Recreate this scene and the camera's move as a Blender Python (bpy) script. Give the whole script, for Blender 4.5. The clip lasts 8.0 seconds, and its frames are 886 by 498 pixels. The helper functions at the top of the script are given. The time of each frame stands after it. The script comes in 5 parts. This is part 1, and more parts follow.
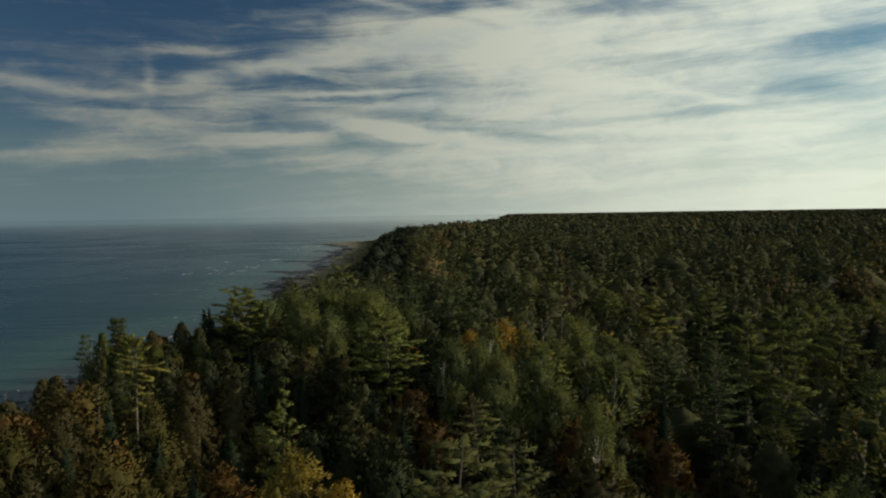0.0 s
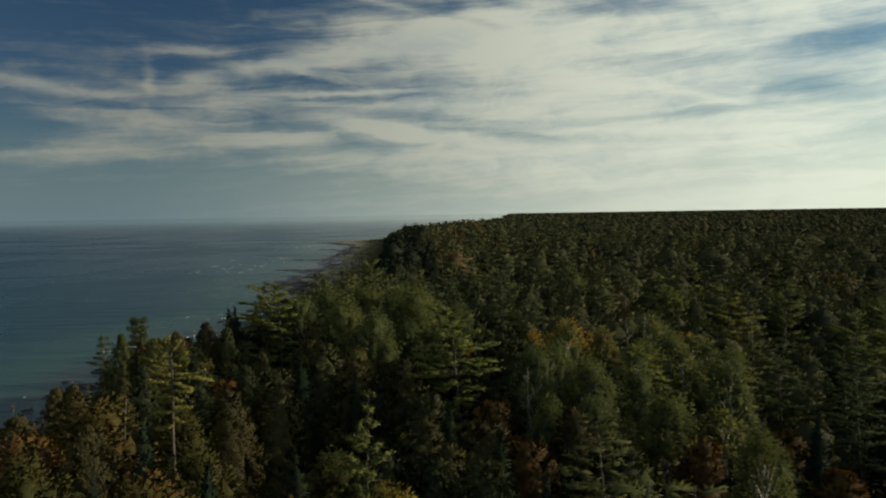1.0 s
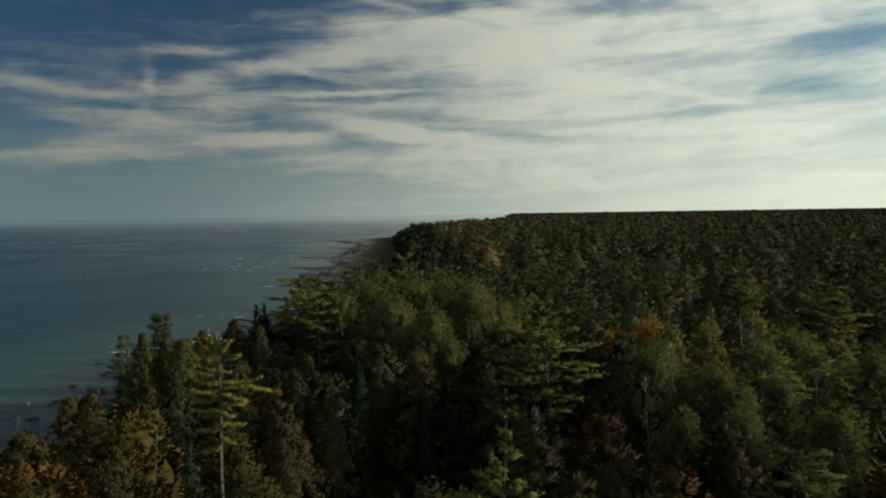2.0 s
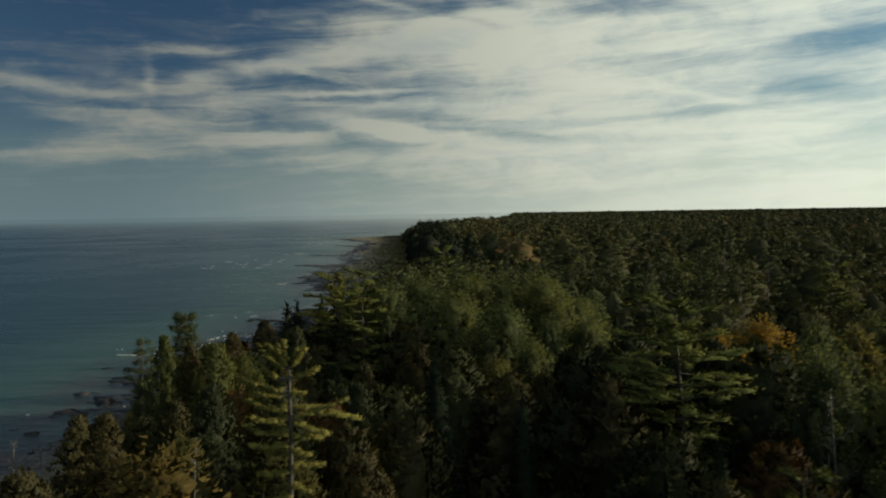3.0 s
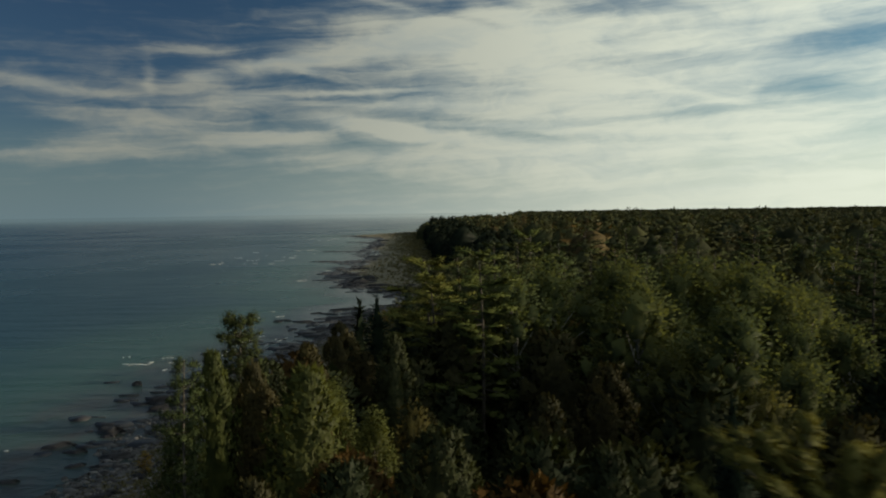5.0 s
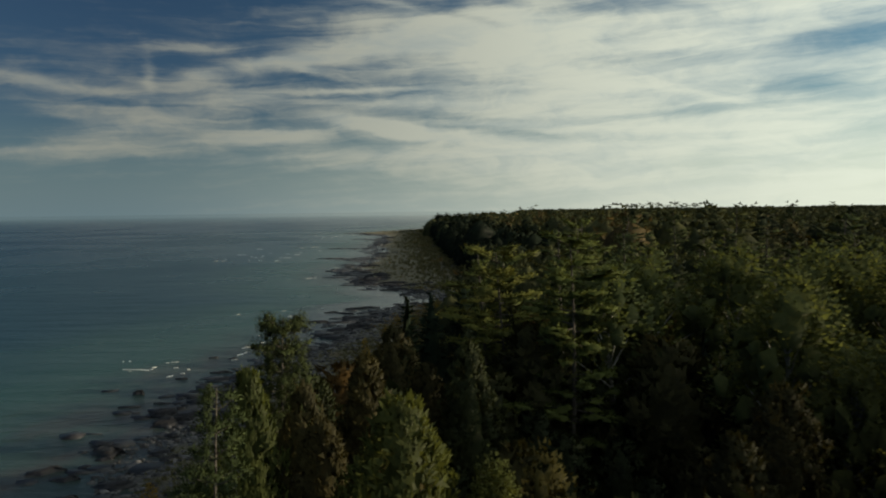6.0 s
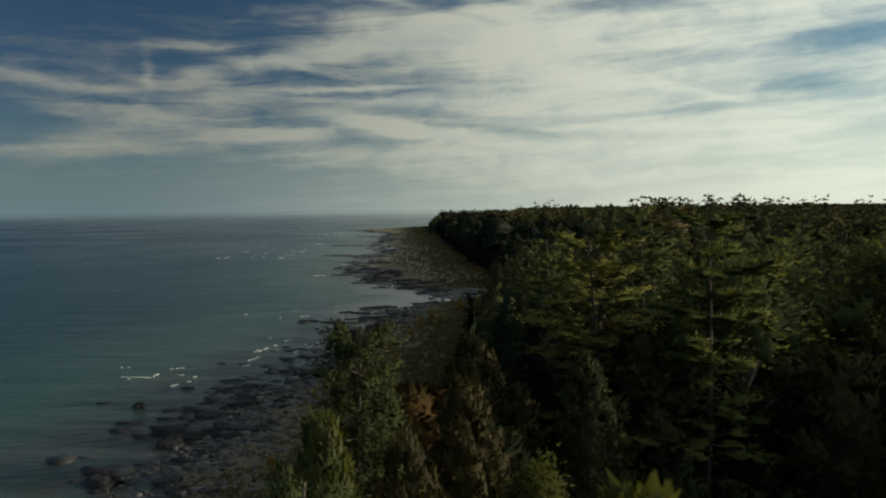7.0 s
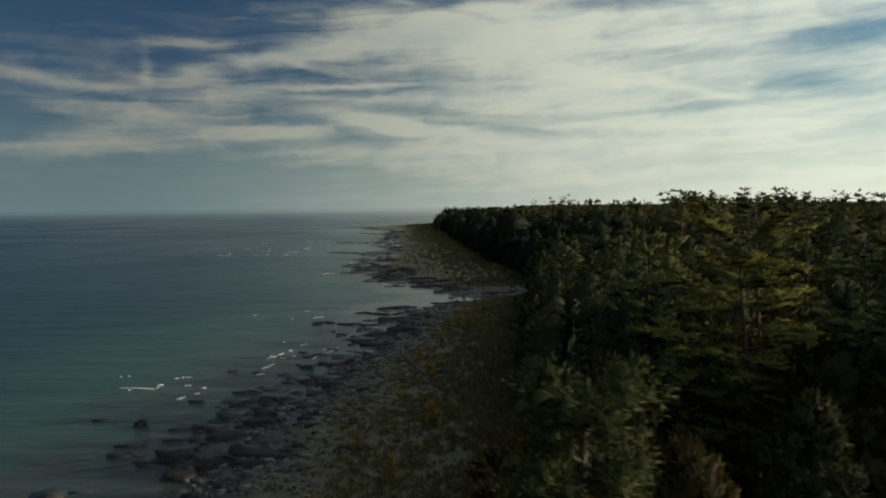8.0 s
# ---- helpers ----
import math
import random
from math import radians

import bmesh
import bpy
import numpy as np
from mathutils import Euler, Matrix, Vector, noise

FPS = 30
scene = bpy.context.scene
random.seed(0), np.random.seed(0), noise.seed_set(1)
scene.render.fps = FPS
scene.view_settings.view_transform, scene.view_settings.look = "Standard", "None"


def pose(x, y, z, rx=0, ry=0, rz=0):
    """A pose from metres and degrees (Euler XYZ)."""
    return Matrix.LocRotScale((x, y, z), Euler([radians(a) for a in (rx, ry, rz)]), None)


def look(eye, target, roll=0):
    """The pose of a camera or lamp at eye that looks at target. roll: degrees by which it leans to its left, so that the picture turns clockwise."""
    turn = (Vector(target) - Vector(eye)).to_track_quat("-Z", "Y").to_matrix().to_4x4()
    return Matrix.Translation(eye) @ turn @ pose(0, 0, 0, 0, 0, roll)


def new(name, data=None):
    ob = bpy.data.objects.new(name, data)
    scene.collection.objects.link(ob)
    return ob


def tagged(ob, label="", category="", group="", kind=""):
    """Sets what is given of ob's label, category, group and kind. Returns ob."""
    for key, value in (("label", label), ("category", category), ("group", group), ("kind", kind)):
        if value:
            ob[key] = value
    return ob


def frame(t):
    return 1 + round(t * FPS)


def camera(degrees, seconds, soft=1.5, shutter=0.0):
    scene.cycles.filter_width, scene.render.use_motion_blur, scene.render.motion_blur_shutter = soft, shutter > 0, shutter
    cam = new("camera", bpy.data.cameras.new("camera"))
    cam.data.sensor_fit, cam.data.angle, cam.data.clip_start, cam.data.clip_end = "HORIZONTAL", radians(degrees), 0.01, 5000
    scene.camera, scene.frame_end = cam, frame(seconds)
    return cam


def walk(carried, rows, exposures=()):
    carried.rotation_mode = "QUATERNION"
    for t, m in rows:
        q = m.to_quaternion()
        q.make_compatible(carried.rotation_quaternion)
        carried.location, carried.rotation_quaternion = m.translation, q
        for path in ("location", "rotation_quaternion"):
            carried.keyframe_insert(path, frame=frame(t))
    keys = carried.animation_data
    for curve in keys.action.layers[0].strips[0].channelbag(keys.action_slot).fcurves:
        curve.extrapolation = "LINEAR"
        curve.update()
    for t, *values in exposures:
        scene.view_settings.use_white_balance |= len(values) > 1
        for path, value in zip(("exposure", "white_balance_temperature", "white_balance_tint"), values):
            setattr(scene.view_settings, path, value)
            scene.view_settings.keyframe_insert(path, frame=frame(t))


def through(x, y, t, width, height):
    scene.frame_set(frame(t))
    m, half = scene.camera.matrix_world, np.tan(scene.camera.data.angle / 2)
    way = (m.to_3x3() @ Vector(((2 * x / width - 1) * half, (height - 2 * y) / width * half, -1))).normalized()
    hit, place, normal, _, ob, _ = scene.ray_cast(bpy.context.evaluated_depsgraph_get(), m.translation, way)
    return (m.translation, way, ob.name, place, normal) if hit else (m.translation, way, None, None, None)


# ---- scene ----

# ---------------------------------------------------------------- camera
cam = camera(65.0, 8.0, soft=2.0, shutter=0.25)
PATH = [
    (0, (15.572, -9.080, 31.106), (12.566, 90.716, 25.478), -0.855),
    (0.5, (11.449, -3.675, 30.259), (8.468, 96.122, 24.634), -0.867),
    (1, (7.477, 1.546, 29.420), (4.505, 101.343, 23.791), -0.898),
    (1.5, (3.529, 6.887, 28.391), (0.579, 106.687, 22.798), -0.859),
    (3, (-7.972, 24.730, 25.570), (-10.990, 124.524, 19.907), -0.853),
    (3.5, (-11.440, 30.375, 24.767), (-14.474, 130.167, 19.069), -0.842),
    (4, (-14.736, 36.171, 23.986), (-17.748, 135.963, 18.274), -0.815),
    (4.5, (-17.765, 41.938, 23.127), (-20.767, 141.732, 17.461), -0.849),
    (6, (-25.969, 58.214, 20.946), (-28.939, 157.995, 15.031), -0.750),
    (6.5, (-28.416, 63.199, 20.317), (-31.347, 162.975, 14.306), -0.764),
    (7, (-30.847, 68.110, 19.778), (-33.702, 167.879, 13.621), -0.685),
    (7.5, (-33.284, 72.820, 19.302), (-36.045, 172.583, 13.003), -0.699),
    (8, (-35.607, 77.432, 18.876), (-38.257, 177.189, 12.420), -0.652),
]
walk(cam, [(t, look(eye, target, roll)) for t, eye, target, roll in PATH])

# ---------------------------------------------------------------- light
SUN_AZ, SUN_EL = radians(88), radians(18)      # clockwise from +y, above the horizon
sun_way = Vector((math.sin(SUN_AZ) * math.cos(SUN_EL), math.cos(SUN_AZ) * math.cos(SUN_EL), math.sin(SUN_EL)))
sun_data = bpy.data.lights.new("sun", "SUN")
sun_data.energy, sun_data.angle, sun_data.color = 4.3, radians(1.5), (1.0, 0.85, 0.58)
sun = new("sun", sun_data)
sun.matrix_world = look(sun_way * 200, (0, 0, 0))


class Nodes:
    """Short writing for node trees: every call returns an output socket."""

    def __init__(self, tree):
        self.tree = tree
        tree.nodes.clear()

    def add(self, kind, *sockets, **settings):
        node = self.tree.nodes.new(kind)
        for key, value in settings.items():
            if key == "operation":
                node.operation = value
            elif key == "data_type":
                node.data_type = value
            elif key == "blend_type":
                node.blend_type = value
        for slot, value in sockets:
            self.put(node.inputs[slot], value)
        return node

    def put(self, slot, value):
        if isinstance(value, bpy.types.NodeSocket):
            self.tree.links.new(value, slot)
        else:
            slot.default_value = value

    def math(self, op, a, b=0.0, c=0.0):
        return self.add("ShaderNodeMath", (0, a), (1, b), (2, c), operation=op).outputs[0]

    def noise(self, vector, scale, detail=4.0, rough=0.55, distortion=0.0):
        return self.add("ShaderNodeTexNoise", ("Vector", vector), ("Scale", scale), ("Detail", detail), ("Roughness", rough), ("Distortion", distortion)).outputs[0]

    def ramp(self, value, lo, hi, out_lo=0.0, out_hi=1.0):
        node = self.add("ShaderNodeMapRange", (0, value), (1, lo), (2, hi), (3, out_lo), (4, out_hi))
        node.interpolation_type = "SMOOTHSTEP"
        return node.outputs[0]

    def mix(self, factor, a, b, blend="MIX"):
        node = self.add("ShaderNodeMix", data_type="RGBA", blend_type=blend)
        self.put(node.inputs[0], factor)
        self.put(node.inputs[6], a)
        self.put(node.inputs[7], b)
        return node.outputs[2]

    def xyz(self, x, y, z=0.0):
        return self.add("ShaderNodeCombineXYZ", (0, x), (1, y), (2, z)).outputs[0]

    def parts(self, vector):
        return self.add("ShaderNodeSeparateXYZ", (0, vector)).outputs


# The high thin clouds, in degrees: bearing right of +y, height above the horizon, half length, half width, slope, density.
WISPS = [
    (-21.4, 12.3, 4.9, 0.33, 0.08, 0.45), (-8.8, 12.8, 10.6, 0.93, 0.21, 0.60), (0.3, 13.8, 8.8, 1.77, 0.06, 0.70), (-13.3, 11.7, 5.3, 0.47, 0.13, 0.5), (-12.5, 11.0, 1.7, 0.33, -0.18, 0.5),
    (-5.6, 16.1, 2.7, 0.23, -0.1, 0.35), (-9.8, 9.4, 5.5, 0.19, 0.03, 0.6), (-20.8, 10.4, 1.2, 0.47, 0.14, 0.45), (-24.3, 10.1, 0.4, 1.21, 0.05, 0.4), (-29.2, 8.9, 6.6, 0.37, -0.1, 0.5),
    (-32.3, 9.3, 3.1, 0.47, -0.04, 0.3), (-17.8, 8.6, 2.6, 0.7, 0.12, 0.62), (-20.9, 9.2, 3.3, 0.93, 0.13, 0.35), (-25.4, 7.0, 7.5, 0.79, -0.08, 0.58), (-27.5, 5.7, 4.4, 0.74, 0.15, 0.5),
    (-31.2, 4.5, 6.2, 0.28, 0.04, 0.48), (-22.9, 5.1, 6.2, 0.37, 0.03, 0.4), (-15.7, 5.8, 3.9, 0.51, 0.05, 0.92), (-7.7, 6.8, 3.8, 0.51, -0.17, 1.0), (-3.5, 6.1, 4.0, 0.42, -0.12, 0.6),
    (-11.7, 8.6, 3.5, 0.23, -0.05, 0.35), (-17.1, 4.2, 18.6, 0.42, 0.01, 0.3), (-10.0, 3.4, 2.4, 0.19, -0.01, 0.25), (-29.5, 2.5, 3.5, 0.37, -0.0, 0.22), (-4.4, 8.5, 7.1, 0.37, 0.0, 0.35),
]
SHEETS = [
    (-8.0, 15.6, 7.0, 1.3, 0.06, 0.30), (-30.0, 10.0, 8.0, 1.2, -0.05, 0.16), (-14.0, 3.9, 22.0, 1.2, 0.0, 0.14), (27.0, 16.0, 9.0, 1.6, 0.0, 0.35),
    (-23.0, 7.6, 13.0, 4.2, -0.03, 0.10), (-10.0, 9.0, 10.0, 4.0, 0.0, 0.06), (-11.0, 10.3, 5.0, 1.0, 0.0, 0.14), (27.0, 13.0, 8.0, 3.0, 0.0, 0.25),
    (21.5, 7.2, 21.0, 10.71, -0.05, 0.80), (2.0, 8.2, 8.4, 3.49, -0.01, 0.42), (7.5, 12.3, 10.2, 2.79, -0.03, 0.36), (3.8, 3.6, 14.6, 2.79, -0.03, 0.32), (26.1, 8.5, 3.6, 0.70, -0.02, -0.52),
    (20.7, 7.1, 5.7, 0.37, 0.01, -0.35), (28.7, 11.7, 4.9, 0.93, 0.03, -0.62), (13.7, 11.3, 7.1, 0.47, -0.05, -0.22), (4.3, 6.0, 6.2, 0.33, -0.1, -0.35), (1.0, 14.9, 3.3, 0.37, -0.24, -0.5),
    (-5.3, 10.3, 8.4, 0.51, -0.01, -0.24), (1.6, 7.2, 5.3, 0.23, -0.03, -0.25), (18.7, 3.3, 3.1, 1.02, 0.01, -0.2), (8.5, 15.5, 11.5, 0.47, -0.05, -0.2), (-4.3, 14.0, 4.0, 0.28, 0.08, -0.1),
]


def make_world():
    world = bpy.data.worlds.new("sky")
    scene.world = world
    world.use_nodes = True
    n = Nodes(world.node_tree)
    way = n.add("ShaderNodeTexCoord").outputs["Generated"]
    x, y, z = n.parts(way)
    deg = 180 / math.pi
    bearing = n.math("MULTIPLY", n.math("ARCTAN2", x, y), deg)
    height = n.math("MULTIPLY", n.math("ARCSINE", z), deg)
    # feathered edges: the bearings are bent by noise drawn out along the wind
    fine = n.xyz(n.math("MULTIPLY", bearing, 0.10), n.math("MULTIPLY", height, 0.42), 3.0)
    bend_a = n.math("SUBTRACT", n.noise(fine, 1.1, 5.0, 0.6), 0.5)
    bend_b = n.math("SUBTRACT", n.noise(n.xyz(n.math("MULTIPLY", bearing, 0.10), n.math("MULTIPLY", height, 0.30), 11.0), 1.6, 5.0, 0.62), 0.5)
    u = n.math("ADD", bearing, n.math("MULTIPLY", bend_a, 2.6))
    w = n.math("ADD", height, n.math("MULTIPLY", bend_b, 1.1))
    total = None
    for b, h, length, width, slope, dense in WISPS + SHEETS:
        du = n.math("SUBTRACT", u, b)
        dw = n.math("SUBTRACT", n.math("SUBTRACT", w, h), n.math("MULTIPLY", du, slope))
        a = n.math("POWER", n.math("ABSOLUTE", n.math("DIVIDE", du, length)), 2.0)
        c = n.math("POWER", n.math("ABSOLUTE", n.math("DIVIDE", dw, width)), 2.0)
        blob = n.math("MULTIPLY", n.math("EXPONENT", n.math("MULTIPLY", n.math("ADD", a, c), -0.8)), dense)
        total = blob if total is None else n.math("ADD", total, blob)
    # the rest of the sky, unseen: broken cloud added in amounts that set the fill
    right = n.math("MULTIPLY", n.ramp(bearing, 36.0, 60.0), 0.60)
    left = n.math("MULTIPLY", n.ramp(bearing, -38.0, -60.0), 0.06)
    other = n.math("ADD", right, left)
    over = n.math("MULTIPLY", n.ramp(height, 17.0, 30.0), n.ramp(bearing, -40.0, 60.0, 0.30, 0.62))
    total = n.math("ADD", total, n.math("MAXIMUM", other, over))
    lean = n.math("SUBTRACT", w, n.math("MULTIPLY", u, 0.05))
    streak = n.noise(n.xyz(n.math("MULTIPLY", u, 0.060), n.math("MULTIPLY", lean, 0.62), n.math("MULTIPLY", u, 0.02)), 1.0, 6.0, 0.52, 0.5)
    thread = n.noise(n.xyz(n.math("MULTIPLY", u, 0.11), n.math("MULTIPLY", lean, 1.5), 5.0), 1.0, 6.0, 0.60, 0.9)
    puff = n.noise(n.xyz(n.math("MULTIPLY", u, 0.22), n.math("MULTIPLY", w, 0.55), 7.0), 1.0, 6.0, 0.60, 0.8)
    texture = n.math("ADD", n.math("MULTIPLY", n.math("SUBTRACT", streak, 0.5), 1.0), n.math("MULTIPLY", n.math("SUBTRACT", puff, 0.5), 0.8))
    texture = n.math("ADD", texture, n.math("MULTIPLY", n.math("SUBTRACT", thread, 0.5), 0.9))
    texture = n.math("MULTIPLY", texture, n.ramp(bearing, -8.0, 22.0, 1.0, 0.62))
    density = n.math("ADD", total, n.math("MULTIPLY", texture, n.ramp(total, -0.2, 0.35, 0.45, 1.0)))
    cover = n.ramp(density, 0.0, 1.15, 0.0, 0.97)
    sky = n.tree.nodes.new("ShaderNodeTexSky")
    sky.sky_type, sky.sun_disc, sky.sun_elevation, sky.sun_rotation = "NISHITA", False, SUN_EL, SUN_AZ
    sky.air_density, sky.dust_density, sky.ozone_density = 1.0, 0.6, 2.0
    # clouds: cream, brighter towards the sun's side
    glow = n.ramp(bearing, -30.0, 50.0)
    gain = n.mix(glow, (SKY_GAIN[0], SKY_GAIN[1], SKY_GAIN[2], 1), (SKY_GAIN[0] * 3.0, SKY_GAIN[1] * 3.0, SKY_GAIN[2] * 2.4, 1))
    blue = n.mix(1.0, sky.outputs[0], gain, "MULTIPLY")
    cloud = n.mix(glow, (0.335, 0.335, 0.275, 1), (0.885, 0.945, 0.785, 1))
    cloud = n.mix(n.ramp(n.math("ADD", n.math("MULTIPLY", puff, 0.5), n.math("MULTIPLY", streak, 0.5)), 0.36, 0.58, 0.42, 0.0), cloud, n.mix(glow, (0.16, 0.22, 0.255, 1), (0.60, 0.70, 0.66, 1)))
    air = n.mix(glow, (0.140, 0.205, 0.225, 1), (0.90, 0.95, 0.76, 1))
    base = n.mix(n.ramp(height, -1.5, 9.5, 0.95, 0.0), blue, air)
    both = n.mix(n.math("MULTIPLY", cover, n.ramp(bearing, -25.0, 12.0, 0.80, 1.0)), base, cloud)
    out = n.tree.nodes.new("ShaderNodeOutputWorld")
    back = n.add("ShaderNodeBackground", ("Color", both), ("Strength", 1.0))
    n.tree.links.new(back.outputs[0], out.inputs[0])


SKY_GAIN = (0.0176, 0.0246, 0.0306)
make_world()


# ---------------------------------------------------------------- materials
def material(name):
    mat = bpy.data.materials.new(name)
    mat.use_nodes = True
    return mat, Nodes(mat.node_tree)


def finish(n, shader):
    out = n.tree.nodes.new("ShaderNodeOutputMaterial")
    n.tree.links.new(shader, out.inputs[0])


def principled(n, colour, rough=0.8, bump=None, strength=0.4, distance=0.05, **extra):
    node = n.tree.nodes.new("ShaderNodeBsdfPrincipled")
    n.put(node.inputs["Base Color"], colour)
    n.put(node.inputs["Roughness"], rough)
    for key, value in extra.items():
        n.put(node.inputs[key.replace("_", " ")], value)
    if bump is not None:
        b = n.add("ShaderNodeBump", ("Height", bump), ("Strength", strength), ("Distance", distance))
        n.tree.links.new(b.outputs[0], node.inputs["Normal"])
    return node.outputs[0]


def foliage(name, dull, bright, odd, odd_from=0.72, attribute="", through=0.35):
    """Leaves or needles: each tree has its own tone, each leaf its own shade of it."""
    mat, n = material(name)
    tone = n.add("ShaderNodeAttribute").outputs["Fac"] if attribute else n.add("ShaderNodeObjectInfo").outputs["Random"]
    if attribute:
        n.tree.nodes[-1].attribute_name = attribute
    leaf = n.add("ShaderNodeNewGeometry").outputs["Random Per Island"]
    place = n.add("ShaderNodeNewGeometry").outputs["Position"]
    clump = n.noise(place, 0.8, 4.0, 0.6)
    colour = n.mix(n.ramp(tone, 0.0, 1.0), dull, bright)
    colour = n.mix(n.ramp(tone, odd_from, min(1.0, odd_from + 0.12)), colour, odd)
    colour = n.mix(1.0, colour, n.mix(n.ramp(clump, 0.30, 0.70), (0.80, 0.80, 0.86, 1), (1.22, 1.16, 1.10, 1)), "MULTIPLY")
    colour = n.mix(1.0, colour, n.mix(leaf, (0.86, 0.86, 0.86, 1), (1.12, 1.12, 1.11, 1)), "MULTIPLY")
    a = n.add("ShaderNodeBsdfDiffuse", ("Color", colour), ("Roughness", 0.9)).outputs[0]
    b = n.add("ShaderNodeBsdfTranslucent", ("Color", n.mix(1.0, colour, (1.2, 1.15, 0.75, 1), "MULTIPLY"))).outputs[0]
    m = n.add("ShaderNodeMixShader", (0, through), (1, a), (2, b)).outputs[0]
    g = n.add("ShaderNodeBsdfGlossy", ("Color", (0.5, 0.5, 0.5, 1)), ("Roughness", 0.55)).outputs[0]
    finish(n, n.add("ShaderNodeMixShader", (0, 0.012), (1, m), (2, g)).outputs[0])
    return mat


def bark(name, dark, light, scale=6.0, patch=0.5):
    mat, n = material(name)
    place = n.add("ShaderNodeNewGeometry").outputs["Position"]
    x, y, z = n.parts(place)
    grain = n.noise(n.xyz(n.math("MULTIPLY", x, 3.0), n.math("MULTIPLY", y, 3.0), n.math("MULTIPLY", z, 0.7)), scale, 5.0, 0.65)
    stain = n.noise(place, 1.3, 3.0)
    colour = n.mix(n.ramp(n.math("ADD", n.math("MULTIPLY", grain, 0.6), n.math("MULTIPLY", stain, 0.4)), patch - 0.12, patch + 0.12), dark, light)
    finish(n, principled(n, colour, 0.9, grain, 0.6, 0.03))
    return mat


M_PINE = foliage("pine_needles", (0.060, 0.080, 0.034, 1), (0.090, 0.108, 0.041, 1), (0.106, 0.114, 0.042, 1), 0.80, through=0.15)
M_BRIGHT = foliage("yellow_green_pine_needles", (0.112, 0.134, 0.040, 1), (0.136, 0.158, 0.044, 1), (0.156, 0.162, 0.044, 1), 0.80, through=0.15)
M_GOLD = foliage("golden_pine_needles", (0.176, 0.172, 0.048, 1), (0.196, 0.188, 0.050, 1), (0.200, 0.186, 0.050, 1), 0.80, through=0.15)
M_RED_PINE = foliage("dense_pine_needles", (0.042, 0.056, 0.024, 1), (0.058, 0.072, 0.028, 1), (0.060, 0.070, 0.028, 1), 0.9, through=0.1)
M_CEDAR = foliage("cedar_sprays", (0.032, 0.043, 0.021, 1), (0.053, 0.061, 0.026, 1), (0.064, 0.061, 0.026, 1), 0.66, through=0.12)
M_RUST = foliage("browned_cedar_sprays", (0.052, 0.050, 0.022, 1), (0.076, 0.062, 0.024, 1), (0.104, 0.066, 0.024, 1), 0.66, through=0.12)
M_SPRUCE = foliage("spruce_needles", (0.019, 0.031, 0.019, 1), (0.031, 0.044, 0.024, 1), (0.028, 0.041, 0.023, 1), 0.9, through=0.1)
M_BIRCH = foliage("birch_leaves", (0.098, 0.122, 0.052, 1), (0.130, 0.148, 0.054, 1), (0.152, 0.138, 0.048, 1), 0.90, through=0.4)
M_AUTUMN = foliage("autumn_leaves", (0.300, 0.200, 0.042, 1), (0.340, 0.250, 0.048, 1), (0.220, 0.180, 0.044, 1), 0.7, through=0.35)
M_DULL = foliage("olive_and_rust_leaves", (0.054, 0.055, 0.019, 1), (0.082, 0.068, 0.022, 1), (0.112, 0.067, 0.022, 1), 0.75, through=0.2)
M_OLIVE = foliage("olive_leaves", (0.076, 0.094, 0.030, 1), (0.096, 0.106, 0.032, 1), (0.140, 0.098, 0.030, 1), 0.8, through=0.3)
M_WOODS = foliage("mixed_woods_leaves", (0.036, 0.046, 0.026, 1), (0.092, 0.098, 0.043, 1), (0.112, 0.084, 0.038, 1), 0.76, attribute="tone", through=0.15)
# rim conifers: needles darker than the spruces', for the wood's shaded lake side
M_RIM_SHADE = foliage("shade_dark_conifer_needles", (0.014, 0.021, 0.014, 1), (0.028, 0.035, 0.019, 1), (0.032, 0.033, 0.019, 1), 0.8, attribute="tone", through=0.08)
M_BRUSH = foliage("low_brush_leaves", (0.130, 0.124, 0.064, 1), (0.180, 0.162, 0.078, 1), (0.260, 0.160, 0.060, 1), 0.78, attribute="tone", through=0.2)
M_BARK = bark("grey_brown_bark", (0.035, 0.029, 0.024, 1), (0.11, 0.095, 0.078, 1))
M_BIRCH_BARK = bark("white_birch_bark", (0.14, 0.13, 0.11, 1), (0.50, 0.48, 0.44, 1), 5.0, 0.5)
M_GREY_BARK = bark("grey_pine_bark", (0.045, 0.040, 0.034, 1), (0.115, 0.104, 0.090, 1))
M_SNAG = bark("bleached_dead_wood", (0.07, 0.064, 0.056, 1), (0.19, 0.178, 0.160, 1))


# ---------------------------------------------------------------- plan of the coast
SHORE = np.array([(-600, -60), (0, -55), (60, -54), (95, -54.5), (122, -55.4), (136, -52.6), (154, -50.6), (166, -48.0), (178, -45.6), (194, -43.0), (208, -41.5),
                  (215, -32.0), (222, -32.5), (229, -40), (241, -47), (252, -50.5), (277, -58), (296, -63), (325, -62), (342, -63), (375, -62), (420, -70), (517, -77), (600, -84), (630, -104), (655, -120), (675, -119),
                  (700, -85), (760, -72), (1000, -35), (1600, 90), (2600, 170), (5000, 330)], float)
EDGE = np.array([(-600, -50), (0, -38), (60, -37), (85, -36.5), (97, -35.5), (106, -33.5), (119, -32.5), (156, -31), (187, -27), (214, -21.5), (246, -23.5),
                 (278, -30), (398, -40), (520, -50), (653, -58), (690, -56), (760, -55), (1000, -28), (1600, 96), (2600, 176), (5000, 336)], float)


